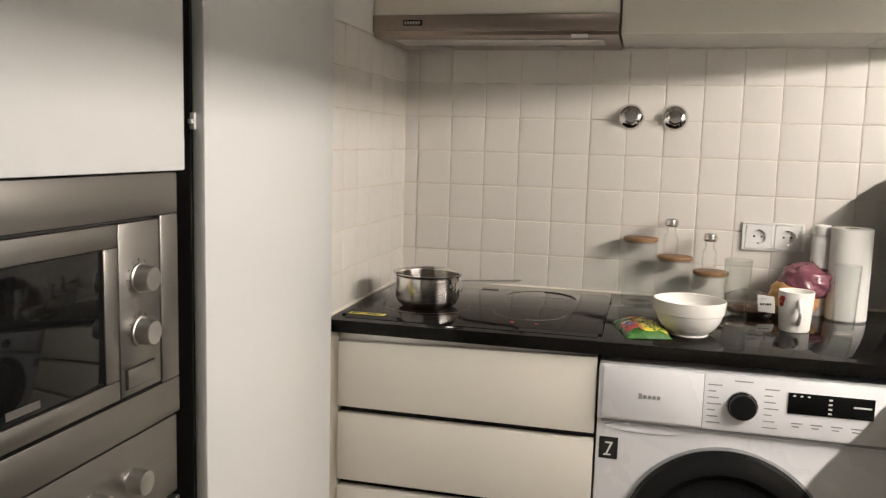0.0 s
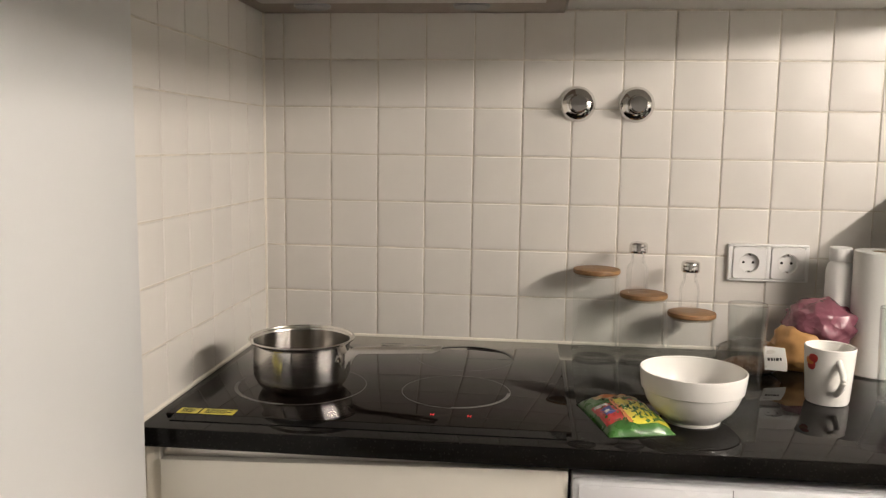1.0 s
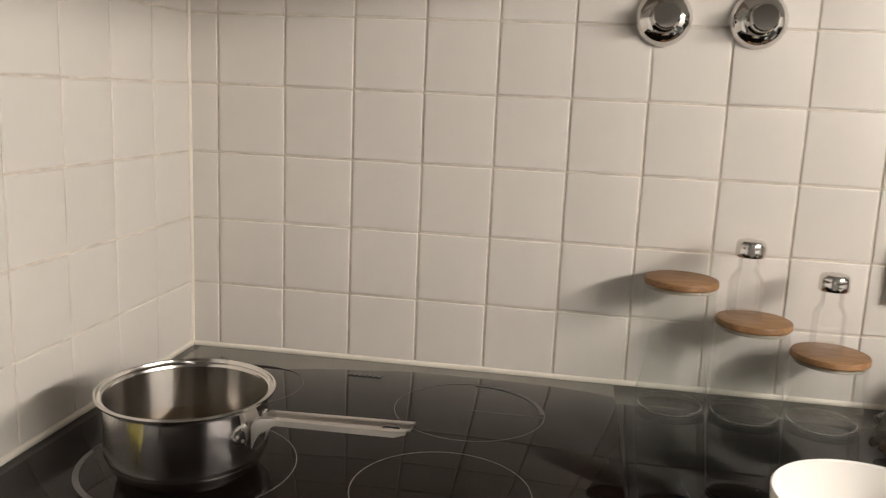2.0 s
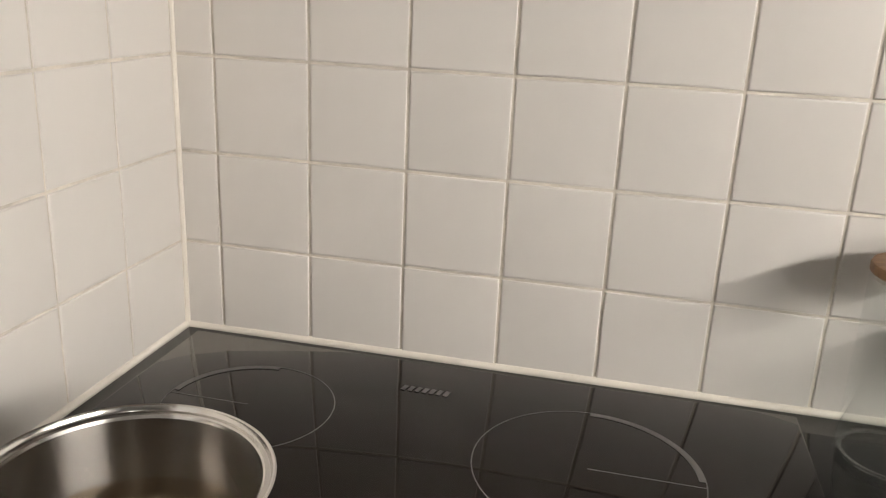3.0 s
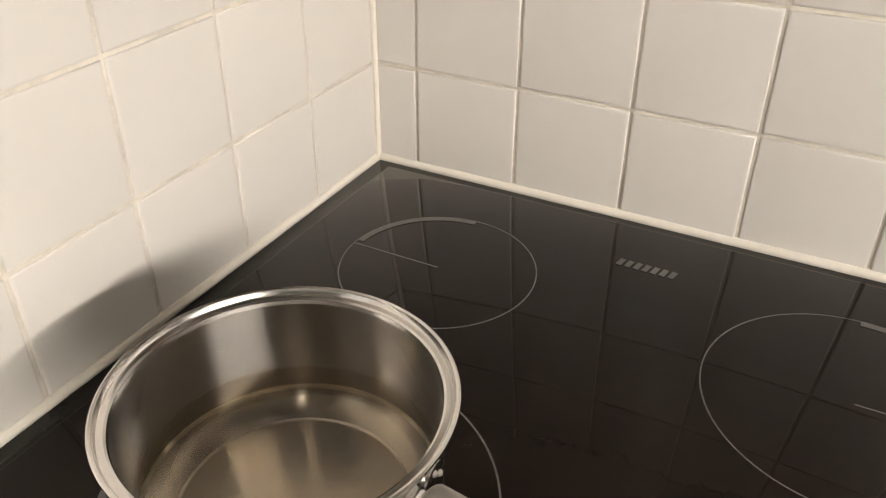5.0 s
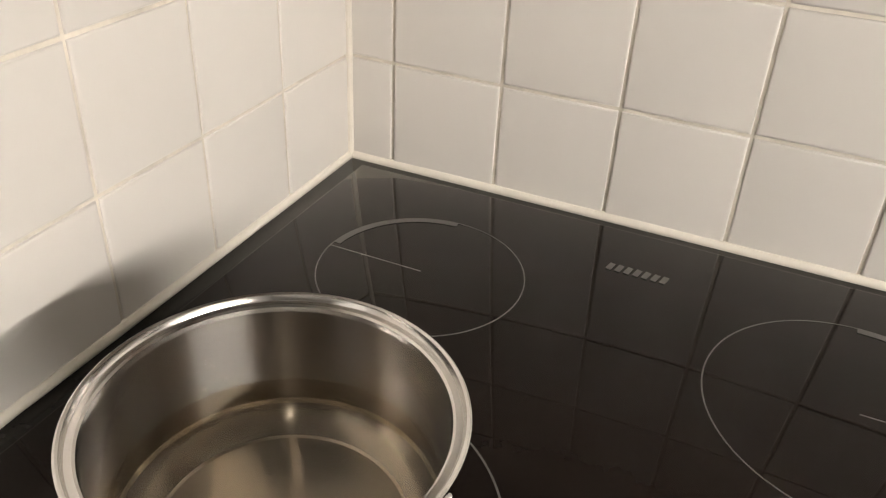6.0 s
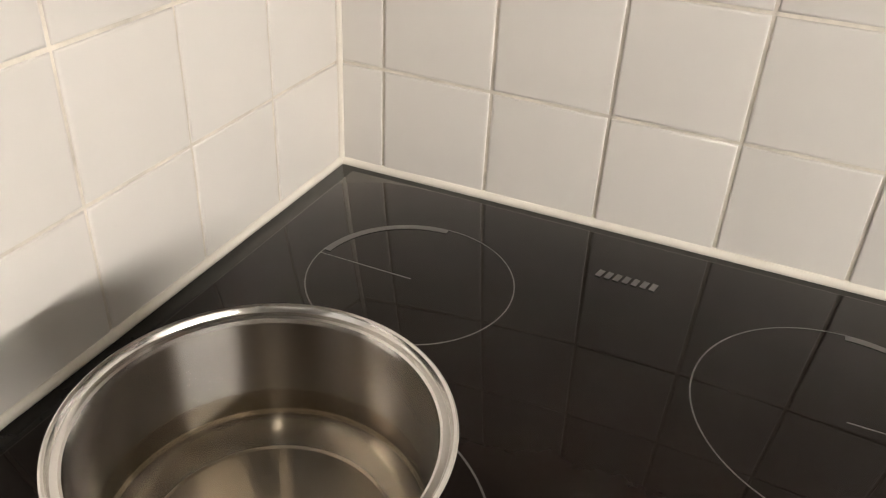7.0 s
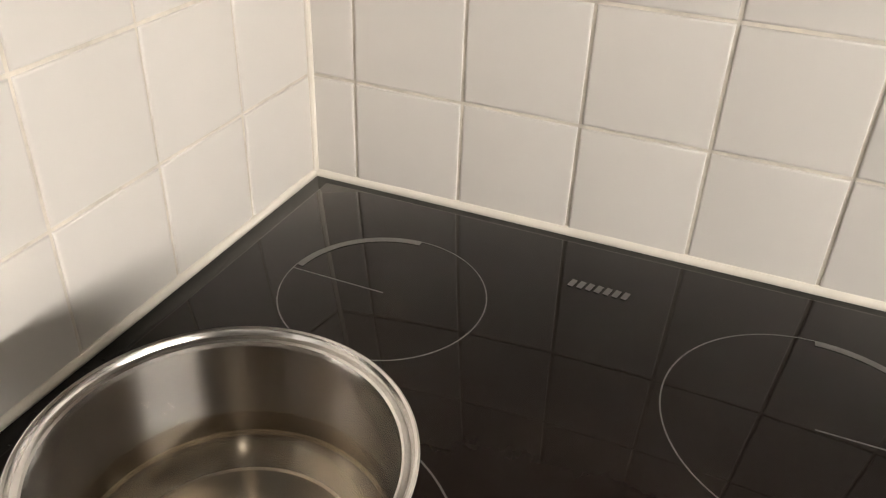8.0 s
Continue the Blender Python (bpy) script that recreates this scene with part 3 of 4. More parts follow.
def packet(x, y, rz):
    p = thing("noodle_packet", "green and yellow foil packet of instant noodles", "packet", x, y, TOP, rz)
    w, l, nx, ny = 0.050, 0.077, 22, 30

    def height(u, v):
        edge = max(0.0, (1 - u * u)) ** 0.45 * max(0.0, 1 - abs(v) ** 5) ** 0.6
        crumple = 0.0034 * noise.noise(Vector((u * 3.1, v * 4.3, 2.0))) + 0.0026 * noise.noise(Vector((u * 9, v * 11, 5.0)))
        return 0.0015 + 0.021 * edge + crumple * (0.4 + edge)

    def sheet(u0, u1, v0, v1, lift, n1, n2):
        b = bmesh.new()
        g = [[b.verts.new((w * (u0 + (u1 - u0) * i / n1), l * (v0 + (v1 - v0) * j / n2), height(u0 + (u1 - u0) * i / n1, v0 + (v1 - v0) * j / n2) + lift)) for i in range(n1 + 1)] for j in range(n2 + 1)]
        for j in range(n2):
            for i in range(n1):
                b.faces.new((g[j][i], g[j][i + 1], g[j + 1][i + 1], g[j + 1][i]))
        return b, g

    b, g = sheet(-1, 1, -1, 1, 0.0, nx, ny)
    rim = [g[0][i] for i in range(nx + 1)] + [g[j][nx] for j in range(1, ny + 1)] + [g[ny][i] for i in range(nx - 1, -1, -1)] + [g[j][0] for j in range(ny - 1, 0, -1)]
    low = [b.verts.new((v.co.x, v.co.y, 0.0003)) for v in rim]
    for k in range(len(rim)):
        m = (k + 1) % len(rim)
        b.faces.new((rim[m], rim[k], low[k], low[m]))
    b.faces.new(low[::-1])
    bmesh.ops.recalc_face_normals(b, faces=b.faces[:])
    part("foil_bag", b, GREEN, p)
    prints = [("red_panel", (-0.92, -0.34, -0.72, 0.22), RED, 0.0007), ("yellow_panel", (-0.20, 0.95, -0.86, 0.42), YELLOW, 0.0006), ("food_picture", (-0.62, 0.84, 0.48, 0.90), NOODLE, 0.0006),
              ("orange_panel", (-0.32, -0.20, -0.84, 0.48), ORANGE, 0.0011), ("blue_mark", (-0.78, -0.48, -0.40, -0.02), BLUE, 0.0012), ("white_mark", (-0.70, -0.55, -0.30, -0.12), PAPER, 0.0016),
              ("cream_panel", (-0.88, -0.40, 0.06, 0.18), PAPER, 0.0012), ("bowl_picture", (-0.40, 0.50, 0.56, 0.80), ORANGE, 0.0011)]
    for k in range(5):
        prints.append(("print_bar", (0.02 + 0.16 * k, 0.10 + 0.16 * k, -0.62 + 0.06 * (k % 2), 0.16 - 0.10 * (k % 3)), GREEN, 0.0012))
    prints.append(("edge_stripe", (-0.18, 0.93, 0.34, 0.40), RED, 0.0013))
    for name, rect, m_, lf in prints:
        part(name, sheet(rect[0], rect[1], rect[2], rect[3], lf, 8, 10)[0], m_, p)
    return p


packet(0.713, -0.470, 14)

# ---- tumblers, mug, bag, small jar, roll, coffee machine ----
def tumbler(x, y, h, r, label, fill=0.0):
    g = thing("tumbler", label, "glass", x, y, TOP, group="drinking glasses")
    part("glass", bm_lathe([(r * 0.80, 0.0125), (r * 0.83, 0.0140), (r * 0.86, 0.030), (r, h - 0.001), (r - 0.0008, h), (r - 0.0018, h - 0.001), (r * 0.86 - 0.002, 0.030), (r * 0.80 - 0.001, 0.0130)], 48), GLASS, g)
    part("base", bm_lathe([(0.0, 0.0008), (r * 0.76, 0.0008), (r * 0.80, 0.003), (r * 0.81, 0.0125), (0.0, 0.0125)], 48), GLASS_D, g, "thick glass base")
    part("lip", bm_lathe([(r - 0.002, h - 0.002), (r - 0.001, h + 0.0004), (r + 0.0003, h - 0.002)], 48), GLASS_D, g)
    return g


tumbler(0.929, -0.315, 0.157, 0.0325, "tall empty clear glass tumbler with thick base")
tumbler(1.166, -0.325, 0.160, 0.029, "tall clear glass tumbler before the kitchen roll")

mug = thing("mug", "white ceramic mug with red and orange print", "mug", 1.060, -0.330, TOP, -88)
part("body", bm_lathe([(q * 0.94, z) for q, z in ((0.0, 0.003), (0.030, 0.003), (0.032, 0.0), (0.0345, 0.001), (0.0365, 0.006), (0.0395, 0.050), (0.0425, 0.093), (0.0415, 0.0945), (0.0395, 0.093), (0.0365, 0.050), (0.0335, 0.009), (0.0, 0.008))], 64), CERAM, mug)
pts = [(0.0345 + 0.024 * math.sin(math.pi * k / 14), 0, 0.078 - 0.056 * k / 14) for k in range(15)]
part("handle", bm_tube(pts, 0.0052, 12, 1.0), CERAM, mug)
for k, (a, z, m_) in enumerate(((-60, 0.078, RED), (-70, 0.073, ORANGE), (-66, 0.066, RED), (112, 0.060, ORANGE))):
    rr = 0.0325 + (z / 0.093) * 0.0073 + 0.0004
    part("printed_dot", moved(bm_lathe([(0.0, 0.0009), (0.006, 0.0006), (0.0085, -0.0004)], 18), Matrix.Translation((rr * math.cos(radians(a)), rr * math.sin(radians(a)), z)) @ pose(0, 0, 0, 0, 0, a) @ pose(0, 0, 0, 0, 90, 0)), m_, mug)


def lumpy(rx, ry, rz, amp, seed, flat=0.0):
    b = bmesh.new()
    bmesh.ops.create_icosphere(b, subdivisions=4, radius=1.0)
    for v in b.verts:
        d = 1 + amp * noise.noise(v.co * 2.2 + Vector((seed, 0, 0))) + amp * 0.5 * noise.noise(v.co * 5 + Vector((0, seed, 0))) + amp * 0.3 * noise.noise(v.co * 13 + Vector((0, 0, seed)))
        v.co = Vector((v.co.x * rx * d, v.co.y * ry * d, max(v.co.z * rz * d, -rz * 0.72)))
    return b


bag = thing("bread_bag", "crumpled pink plastic bag of bread rolls", "bread bag", 1.105, -0.115, TOP)
part("film", moved(lumpy(0.068, 0.058, 0.050, 0.20, 3.0), Matrix.Translation((0.014, 0, 0.084))), PINK, bag)
part("bread", moved(lumpy(0.062, 0.055, 0.055, 0.14, 9.0), Matrix.Translation((-0.016, -0.006, 0.0398))), BREAD, bag, "orange-brown bread showing through clear film")

FILM = thin_glass("crinkled_film", (0.86, 0.85, 0.83), ior=1.9)


def crinkle(m, strength):
    """Sharp folds, as in stiff clear film."""
    N, L = m.node_tree.nodes, m.node_tree.links
    co, vo, bp = N.new("ShaderNodeTexCoord"), N.new("ShaderNodeTexVoronoi"), N.new("ShaderNodeBump")
    vo.feature = "F1"
    vo.inputs["Scale"].default_value = 42
    bp.inputs["Strength"].default_value, bp.inputs["Distance"].default_value = strength, 0.008
    L.new(co.outputs["Object"], vo.inputs["Vector"])
    L.new(vo.outputs["Distance"], bp.inputs["Height"])
    for node in N:
        if node.type in ("BSDF_GLOSSY", "LAYER_WEIGHT", "BSDF_PRINCIPLED"):
            L.new(bp.outputs["Normal"], node.inputs["Normal"])


crinkle(FILM, 1.0)
crinkle(PINK, 0.55)
pk = thing("food_packet", "crumpled clear film packet with white label, half full", "packet", 0.976, -0.165, TOP, 8)
part("film", moved(lumpy(0.066, 0.036, 0.036, 0.22, 5.0), Matrix.Translation((0.0, 0, 0.026))), FILM, pk)
part("slices", moved(lumpy(0.055, 0.028, 0.017, 0.12, 7.0), Matrix.Translation((0.004, 0, 0.0135))), mat("brown_slices", (0.16, 0.085, 0.045), 0.5, var=0.35, scale=40, fine=160, bump=0.3), pk, "dark brown food inside")
bm = bmesh.new()
sheet = [[bm.verts.new((0.014 + 0.042 * i / 8, -0.0395 + 0.016 * (j / 6) ** 1.5 + 0.0022 * noise.noise(Vector((i * 0.45, j * 0.5, 3.0))), 0.016 + 0.040 * j / 6 - 0.004 * i / 8)) for i in range(9)] for j in range(7)]
for j in range(6):
    for i in range(8):
        bm.faces.new((sheet[j][i], sheet[j][i + 1], sheet[j + 1][i + 1], sheet[j + 1][i]))
bmesh.ops.solidify(bm, geom=bm.faces[:], thickness=0.0006)
lb = part("label_sheet", bm, PAPER, pk, "white paper label with dark bars")
x = 0.020
for w in (0.004, 0.003, 0.002, 0.005, 0.003):
    part("print_bar", moved(bm_box(x, -0.0012, -0.0026, x + w, -0.0002, 0.0026), Matrix.Translation((0, -0.0345, 0.0335)) @ pose(0, 0, 0, -24, 0, 0)), DARK, lb)
    x += w + 0.0022

roll = thing("kitchen_roll", "white kitchen paper roll standing on end", "kitchen roll", 1.212, -0.135, TOP)
part("paper", bm_lathe([(0.0195, 0.0), (0.047, 0.0), (0.0485, 0.002), (0.0485, 0.228), (0.047, 0.230), (0.0205, 0.230), (0.0195, 0.228), (0.0195, 0.0)], 64), PAPER, roll)
part("core", bm_lathe([(0.0175, 0.0), (0.0193, 0.0), (0.0193, 0.229), (0.0175, 0.229), (0.0175, 0.0)], 40), mat("cardboard", (0.35, 0.26, 0.17), 0.9, var=0.08, scale=30, fine=200), roll, "brown cardboard core")
bt = thing("white_bottle", "slim white plastic bottle with flat cap", "bottle", 1.150, -0.10, TOP)
part("body", bm_lathe([(0.0, 0.0), (0.022, 0.0), (0.024, 0.003), (0.024, 0.188), (0.021, 0.2), (0.014, 0.207), (0.0, 0.208)], 40), WHITE_P, bt)
part("cap", bm_lathe([(0.019, 0.206), (0.020, 0.208), (0.020, 0.230), (0.0185, 0.232), (0.0, 0.232)], 40), WHITE_P, bt)

cm = thing("coffee_machine", "black plastic coffee machine in the worktop corner", "coffee machine", 1.435, -0.17, TOP)
part("body", bm_box(-0.10, -0.02, 0.0, 0.11, 0.14, 0.34, 0.02, 3), BLACK_P, cm)
part("head", bm_box(-0.125, -0.15, 0.245, 0.125, 0.14, 0.372, 0.03, 4), BLACK_P, cm)
part("drip_tray", bm_box(-0.11, -0.15, 0.0, 0.11, -0.021, 0.035, 0.008), BLACK_P, cm)
part("drip_grid", bm_box(-0.09, -0.135, 0.0352, 0.09, -0.03, 0.038, 0.001), CHROME, cm)
part("spout", moved(bm_lathe([(0.0, 0.0), (0.018, 0.0), (0.022, 0.02), (0.022, 0.05), (0.0, 0.05)], 24), Matrix.Translation((0, -0.085, 0.197))), BLACK_P, cm)
part("handle", bm_tube([(0, -0.09, 0.222), (0, -0.19, 0.218), (0, -0.23, 0.212)], 0.012, 14), BLACK_P, cm)

# ---- drawer unit under the hob ----
du = thing("drawer_unit", "cream drawer unit with dark grip grooves under the hob", "drawer unit", 0.325, -0.30, 0.0)
ox, oy = 0.325, -0.30
# body coloured near-black for the shade between the drawer fronts
part("body", bm_box(0.004 - ox, -0.560 - oy, 0.10, 0.626 - ox, -0.01 - oy, 0.866), DARK, du)
part("filler", bm_box(0.002 - ox, -0.583 - oy, 0.10, 0.0245 - ox, -0.561 - oy, 0.868, 0.001), FRONT, du)
part("top_rail", bm_box(0.026 - ox, -0.575 - oy, 0.835, 0.625 - ox, -0.5605 - oy, 0.8690, 0.001), ALU, du, "bare aluminium grip rail")
for k, (z0, z1) in enumerate(((0.690, 0.846), (0.510, 0.673), (0.122, 0.493))):
    bm = bm_box(0.028 - ox, -0.592 - oy, z0, 0.625 - ox, -0.566 - oy, z1, 0.0018)
    if k == 0:
        for v in bm.verts:      # the top front hangs a little crooked
            if v.co.z > z1 - 0.01:
                v.co.z += 0.016 * (v.co.x + 0.3) / 0.6
    dr = part("drawer_front", bm, FRONT, du)
    if k:
        part("grip_groove", bm_box(0.032 - ox, -0.5655 - oy, z1 + 0.001, 0.618 - ox, -0.5605 - oy, z1 + 0.015), BLACK_P, dr)
part("plinth", bm_box(0.004 - ox, -0.53 - oy, 0.0, 0.626 - ox, -0.515 - oy, 0.10), DARK, du)

# ---- washing machine ----
wm = thing("washing_machine", "white front-loading washing machine with black door ring", "washing machine", 0.932, -0.30, 0.0)
ox, oy = 0.932, -0.30
WF = -0.585 - oy
part("housing", bm_box(0.630 - ox, WF, 0.012, 1.230 - ox, -0.02 - oy, 0.855, 0.006), WHITE_E, wm)
part("control_panel", bm_box(0.630 - ox, WF - 0.016, 0.728, 1.230 - ox, WF - 0.0005, 0.853, 0.006), WHITE_E, wm)
part("panel_joint", bm_box(0.640 - ox, WF - 0.010, 0.7225, 1.224 - ox, WF - 0.0004, 0.7275), GREY_P, wm)
dw = part("detergent_drawer", bm_box(0.640 - ox, WF - 0.0195, 0.7345, 0.846 - ox, WF - 0.0165, 0.8475, 0.0012), WHITE_E, wm)
for k in range(5):
    part("brand_bar", bm_box(0.716 + 0.0095 * k - ox, WF - 0.0205, 0.7835 + (0.0 if k else -0.001), 0.7225 + 0.0095 * k - ox, WF - 0.0195, 0.7915 + (0.0 if k else 0.003)), GREY_P, dw)
kn = part("program_knob", moved(bm_lathe([(0.0295, 0.0), (0.0295, 0.003), (0.0275, 0.004), (0.0265, 0.017), (0.0252, 0.019), (0.0, 0.0195)], 48), Matrix.Translation((0.926 - ox, WF - 0.016, 0.787)) @ pose(0, 0, 0, 90, 0, 0)), BLACK_P, wm, "round black program knob")
part("knob_ring", moved(bm_lathe([(0.0298, 0.0), (0.0303, 0.002), (0.0318, 0.0)], 48), Matrix.Translation((0.926 - ox, WF - 0.0161, 0.787)) @ pose(0, 0, 0, 90, 0, 0)), GREY_P, kn)
for side in (-1, 1):
    for k in range(7):
        cx = 0.926 + side * 0.056 - ox
        part("program_line", bm_box(cx - 0.014, WF - 0.0164, 0.745 + 0.0135 * k, cx + 0.014 - 0.006 * (k % 3), WF - 0.0158, 0.7475 + 0.0135 * k), GREY_P, wm)
part("program_line", bm_box(0.908 - ox, WF - 0.0164, 0.838, 0.944 - ox, WF - 0.0158, 0.8405), GREY_P, wm)
dp = part("display", bm_box(1.013 - ox, WF - 0.0185, 0.782, 1.176 - ox, WF - 0.0165, 0.826, 0.0008), BLACK_G, wm, "black glass display strip")
for k in range(3):
    part("display_sign", bm_box(1.022 + 0.014 * k - ox, WF - 0.019, 0.8185, 1.027 + 0.014 * k - ox, WF - 0.0186, 0.8215), WHITE_P, dp)
for k in range(4):
    part("display_sign", bm_box(1.090 - ox, WF - 0.019, 0.787 + 0.0095 * k, 1.097 - ox, WF - 0.0186, 0.7905 + 0.0095 * k), WHITE_P, dp)
part("display_sign", bm_box(1.137 - ox, WF - 0.019, 0.805, 1.170 - ox, WF - 0.0186, 0.8085), WHITE_P, dp)
for k in range(4):
    part("touch_label", bm_box(1.022 + 0.038 * k - ox, WF - 0.0164, 0.760, 1.044 + 0.038 * k - ox, WF - 0.0158, 0.7625), GREY_P, wm)
    part("touch_label", bm_box(1.024 + 0.038 * k - ox, WF - 0.0164, 0.753, 1.038 + 0.038 * k - ox, WF - 0.0158, 0.7555), GREY_P, wm)
turn = Matrix.Translation((0.906 - ox, WF, 0.470)) @ pose(0, 0, 0, 90, 0, 0)
door = part("door_ring", moved(bm_lathe([(0.212, 0.0), (0.214, 0.010), (0.208, 0.022), (0.190, 0.030), (0.168, 0.030), (0.155, 0.020), (0.150, 0.012)], 80), turn), BLACK_P, wm, "wide glossy black door ring")
part("door_glass", moved(bm_lathe([(0.153, 0.016), (0.135, 0.026), (0.09, 0.033), (0.0, 0.036)], 64), turn), BLACK_G, door)
part("outer_ring", moved(bm_lathe([(0.214, 0.0), (0.219, 0.001), (0.2195, 0.006), (0.2145, 0.008)], 80), turn), GREY_P, door)
for k, ex in enumerate((-0.26, 0.26)):
    for ey in (WF + 0.06, 0.22):
        part("foot", moved(bm_lathe([(0.0, 0.0), (0.02, 0.0), (0.02, 0.012), (0.0, 0.013)], 16), Matrix.Translation((ex, ey, 0.0))), BLACK_P, wm)
part("grip_scoop", moved(bm_lathe([(0.0, 0.0), (0.070, 0.0004), (0.086, 0.0030), (0.088, 0.0)], 48), Matrix.Translation((0.735 - ox, WF - 0.0008, 0.712)) @ pose(0, 0, 0, 90, 0, 0) @ Matrix.Diagonal((1.0, 0.11, 1, 1))), WHITE_E, wm, "shallow grip scoop")
part("panel_seam", bm_box(0.8475 - ox, WF - 0.0166, 0.733, 0.8487 - ox, WF - 0.0157, 0.850), GREY_P, wm)
lab = thing("number_label", "small dark square label with pale mark on washer", "label", 0.658, -0.5853, 0.660)
part("plate", bm_box(-0.020, -0.0012, -0.0245, 0.020, 0.0, 0.0245, 0.0003), DARK, lab)
part("mark", joined(bm_box(-0.008, -0.0018, 0.010, 0.009, -0.0012, 0.014), moved(bm_box(-0.002, -0.0018, -0.014, 0.002, -0.0012, 0.014), Matrix.Translation((0.001, 0, -0.002)) @ pose(0, 0, 0, 0, 22, 0)), bm_box(-0.010, -0.0018, -0.017, 0.006, -0.0012, -0.014)), WHITE_P, lab)

# ---- tall units on the west side: fridge cabinet, microwave column ----
tc = thing("tall_cabinet", "tall white cabinet with one smooth closed door", "cabinet", -0.28, -0.91, 0.0)
ox, oy = -0.28, -0.91
# near-black body paints the shade in the gaps round the door
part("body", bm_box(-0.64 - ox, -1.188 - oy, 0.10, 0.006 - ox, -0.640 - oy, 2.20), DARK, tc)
part("side_panel", bm_box(-0.64 - ox, -0.6385 - oy, 0.0, 0.020 - ox, -0.6205 - oy, 2.20, 0.001), FRONT_W, tc)
part("door", bm_box(0.008 - ox, -1.186 - oy, 0.11, 0.030 - ox, -0.6405 - oy, 2.195, 0.003), FRONT_W, tc, "smooth white lacquered door")
part("plinth", bm_box(-0.60 - ox, -1.186 - oy, 0.0, -0.02 - ox, -0.642 - oy, 0.10), DARK, tc)
part("catch", joined(bm_box(0.008 - ox, -1.193 - oy, 1.322, 0.016 - ox, -1.1865 - oy, 1.348, 0.001), bm_box(0.009 - ox, -1.200 - oy, 1.331, 0.015 - ox, -1.1925 - oy, 1.338, 0.001)), WHITE_P, tc, "small white plastic door catch")

col = thing("appliance_column", "tall cabinet around the built-in microwave and oven", "cabinet", -0.28, -1.54, 0.0)
ox, oy = -0.28, -1.54
YR, YL = -1.243, -1.843
# column carcass in near-black, standing in for shade between the fronts
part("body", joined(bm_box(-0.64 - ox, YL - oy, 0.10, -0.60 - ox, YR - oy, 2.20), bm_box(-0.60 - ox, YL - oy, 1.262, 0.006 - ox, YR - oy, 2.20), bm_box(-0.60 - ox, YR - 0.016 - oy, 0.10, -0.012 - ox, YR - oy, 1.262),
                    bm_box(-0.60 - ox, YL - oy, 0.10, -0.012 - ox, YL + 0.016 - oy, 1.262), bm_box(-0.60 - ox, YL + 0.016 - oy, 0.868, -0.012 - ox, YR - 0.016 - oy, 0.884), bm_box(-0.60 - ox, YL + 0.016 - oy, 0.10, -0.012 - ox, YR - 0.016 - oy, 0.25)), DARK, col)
part("upper_door", bm_box(0.008 - ox, YL - oy, 1.260, 0.030 - ox, YR - oy, 2.195, 0.003), FRONT_W, col, "plain white upper door")
part("lower_drawer", bm_box(-0.011 - ox, YL - oy, 0.11, 0.011 - ox, YR - oy, 0.26, 0.002), FRONT_W, col)
part("plinth", bm_box(-0.60 - ox, YL - oy, 0.0, -0.04 - ox, YR - oy, 0.10), DARK, col)

mw = thing("microwave", "built-in stainless steel microwave with two round knobs", "microwave", -0.25, -1.54, 0.885)
ox, oy, oz = -0.25, -1.54, 0.885
part("case", bm_box(-0.55 - ox, -1.81 - oy, 0.001, -0.012 - ox, -1.28 - oy, 0.36), DARK, mw)
FX = 0.018 - ox
part("frame_top", bm_box(-0.011 - ox, YL - oy, 1.196 - oz, FX, YR - 0.004 - oy, 1.257 - oz, 0.002), STEEL_F, mw)
part("frame_bottom", bm_box(-0.011 - ox, YL - oy, 0.886 - oz, FX, YR - 0.004 - oy, 0.942 - oz, 0.002), STEEL_F, mw)
part("frame_side", bm_box(-0.011 - ox, -1.293 - oy, 0.9425 - oz, FX, YR - 0.004 - oy, 1.1955 - oz, 0.002), STEEL_F, mw)
part("frame_side", bm_box(-0.011 - ox, YL - oy, 0.9425 - oz, FX, -1.795 - oy, 1.1955 - oz, 0.002), STEEL_F, mw)
# solid dark box painted as the shade in the gap round the door
part("gap_shade", bm_box(-0.011 - ox, -1.7945 - oy, 0.9428 - oz, 0.004 - ox, -1.2935 - oy, 1.1952 - oz), DARK, mw)
md = part("door_frame", joined(bm_box(0.005 - ox, -1.791 - oy, 1.160 - oz, FX, -1.394 - oy, 1.191 - oz, 0.0015), bm_box(0.005 - ox, -1.791 - oy, 0.947 - oz, FX, -1.394 - oy, 0.975 - oz, 0.0015),
                               bm_box(0.005 - ox, -1.791 - oy, 0.9755 - oz, FX, -1.762 - oy, 1.1595 - oz, 0.0015), bm_box(0.005 - ox, -1.4235 - oy, 0.9755 - oz, FX, -1.394 - oy, 1.1595 - oz, 0.0015)), STEEL_F, mw)
part("window", bm_box(0.005 - ox, -1.7615 - oy, 0.976 - oz, FX - 0.003, -1.424 - oy, 1.159 - oz, 0.001), BLACK_G, md, "dark glass microwave window")
part("brand_bar", bm_box(FX - 0.003, -1.60 - oy, 0.983 - oz, FX - 0.0024, -1.545 - oy, 0.993 - oz), PRINT, md)
cp = part("control_panel", bm_box(0.005 - ox, -1.392 - oy, 0.947 - oz, FX, -1.2965 - oy, 1.191 - oz, 0.0015), STEEL_F, mw)
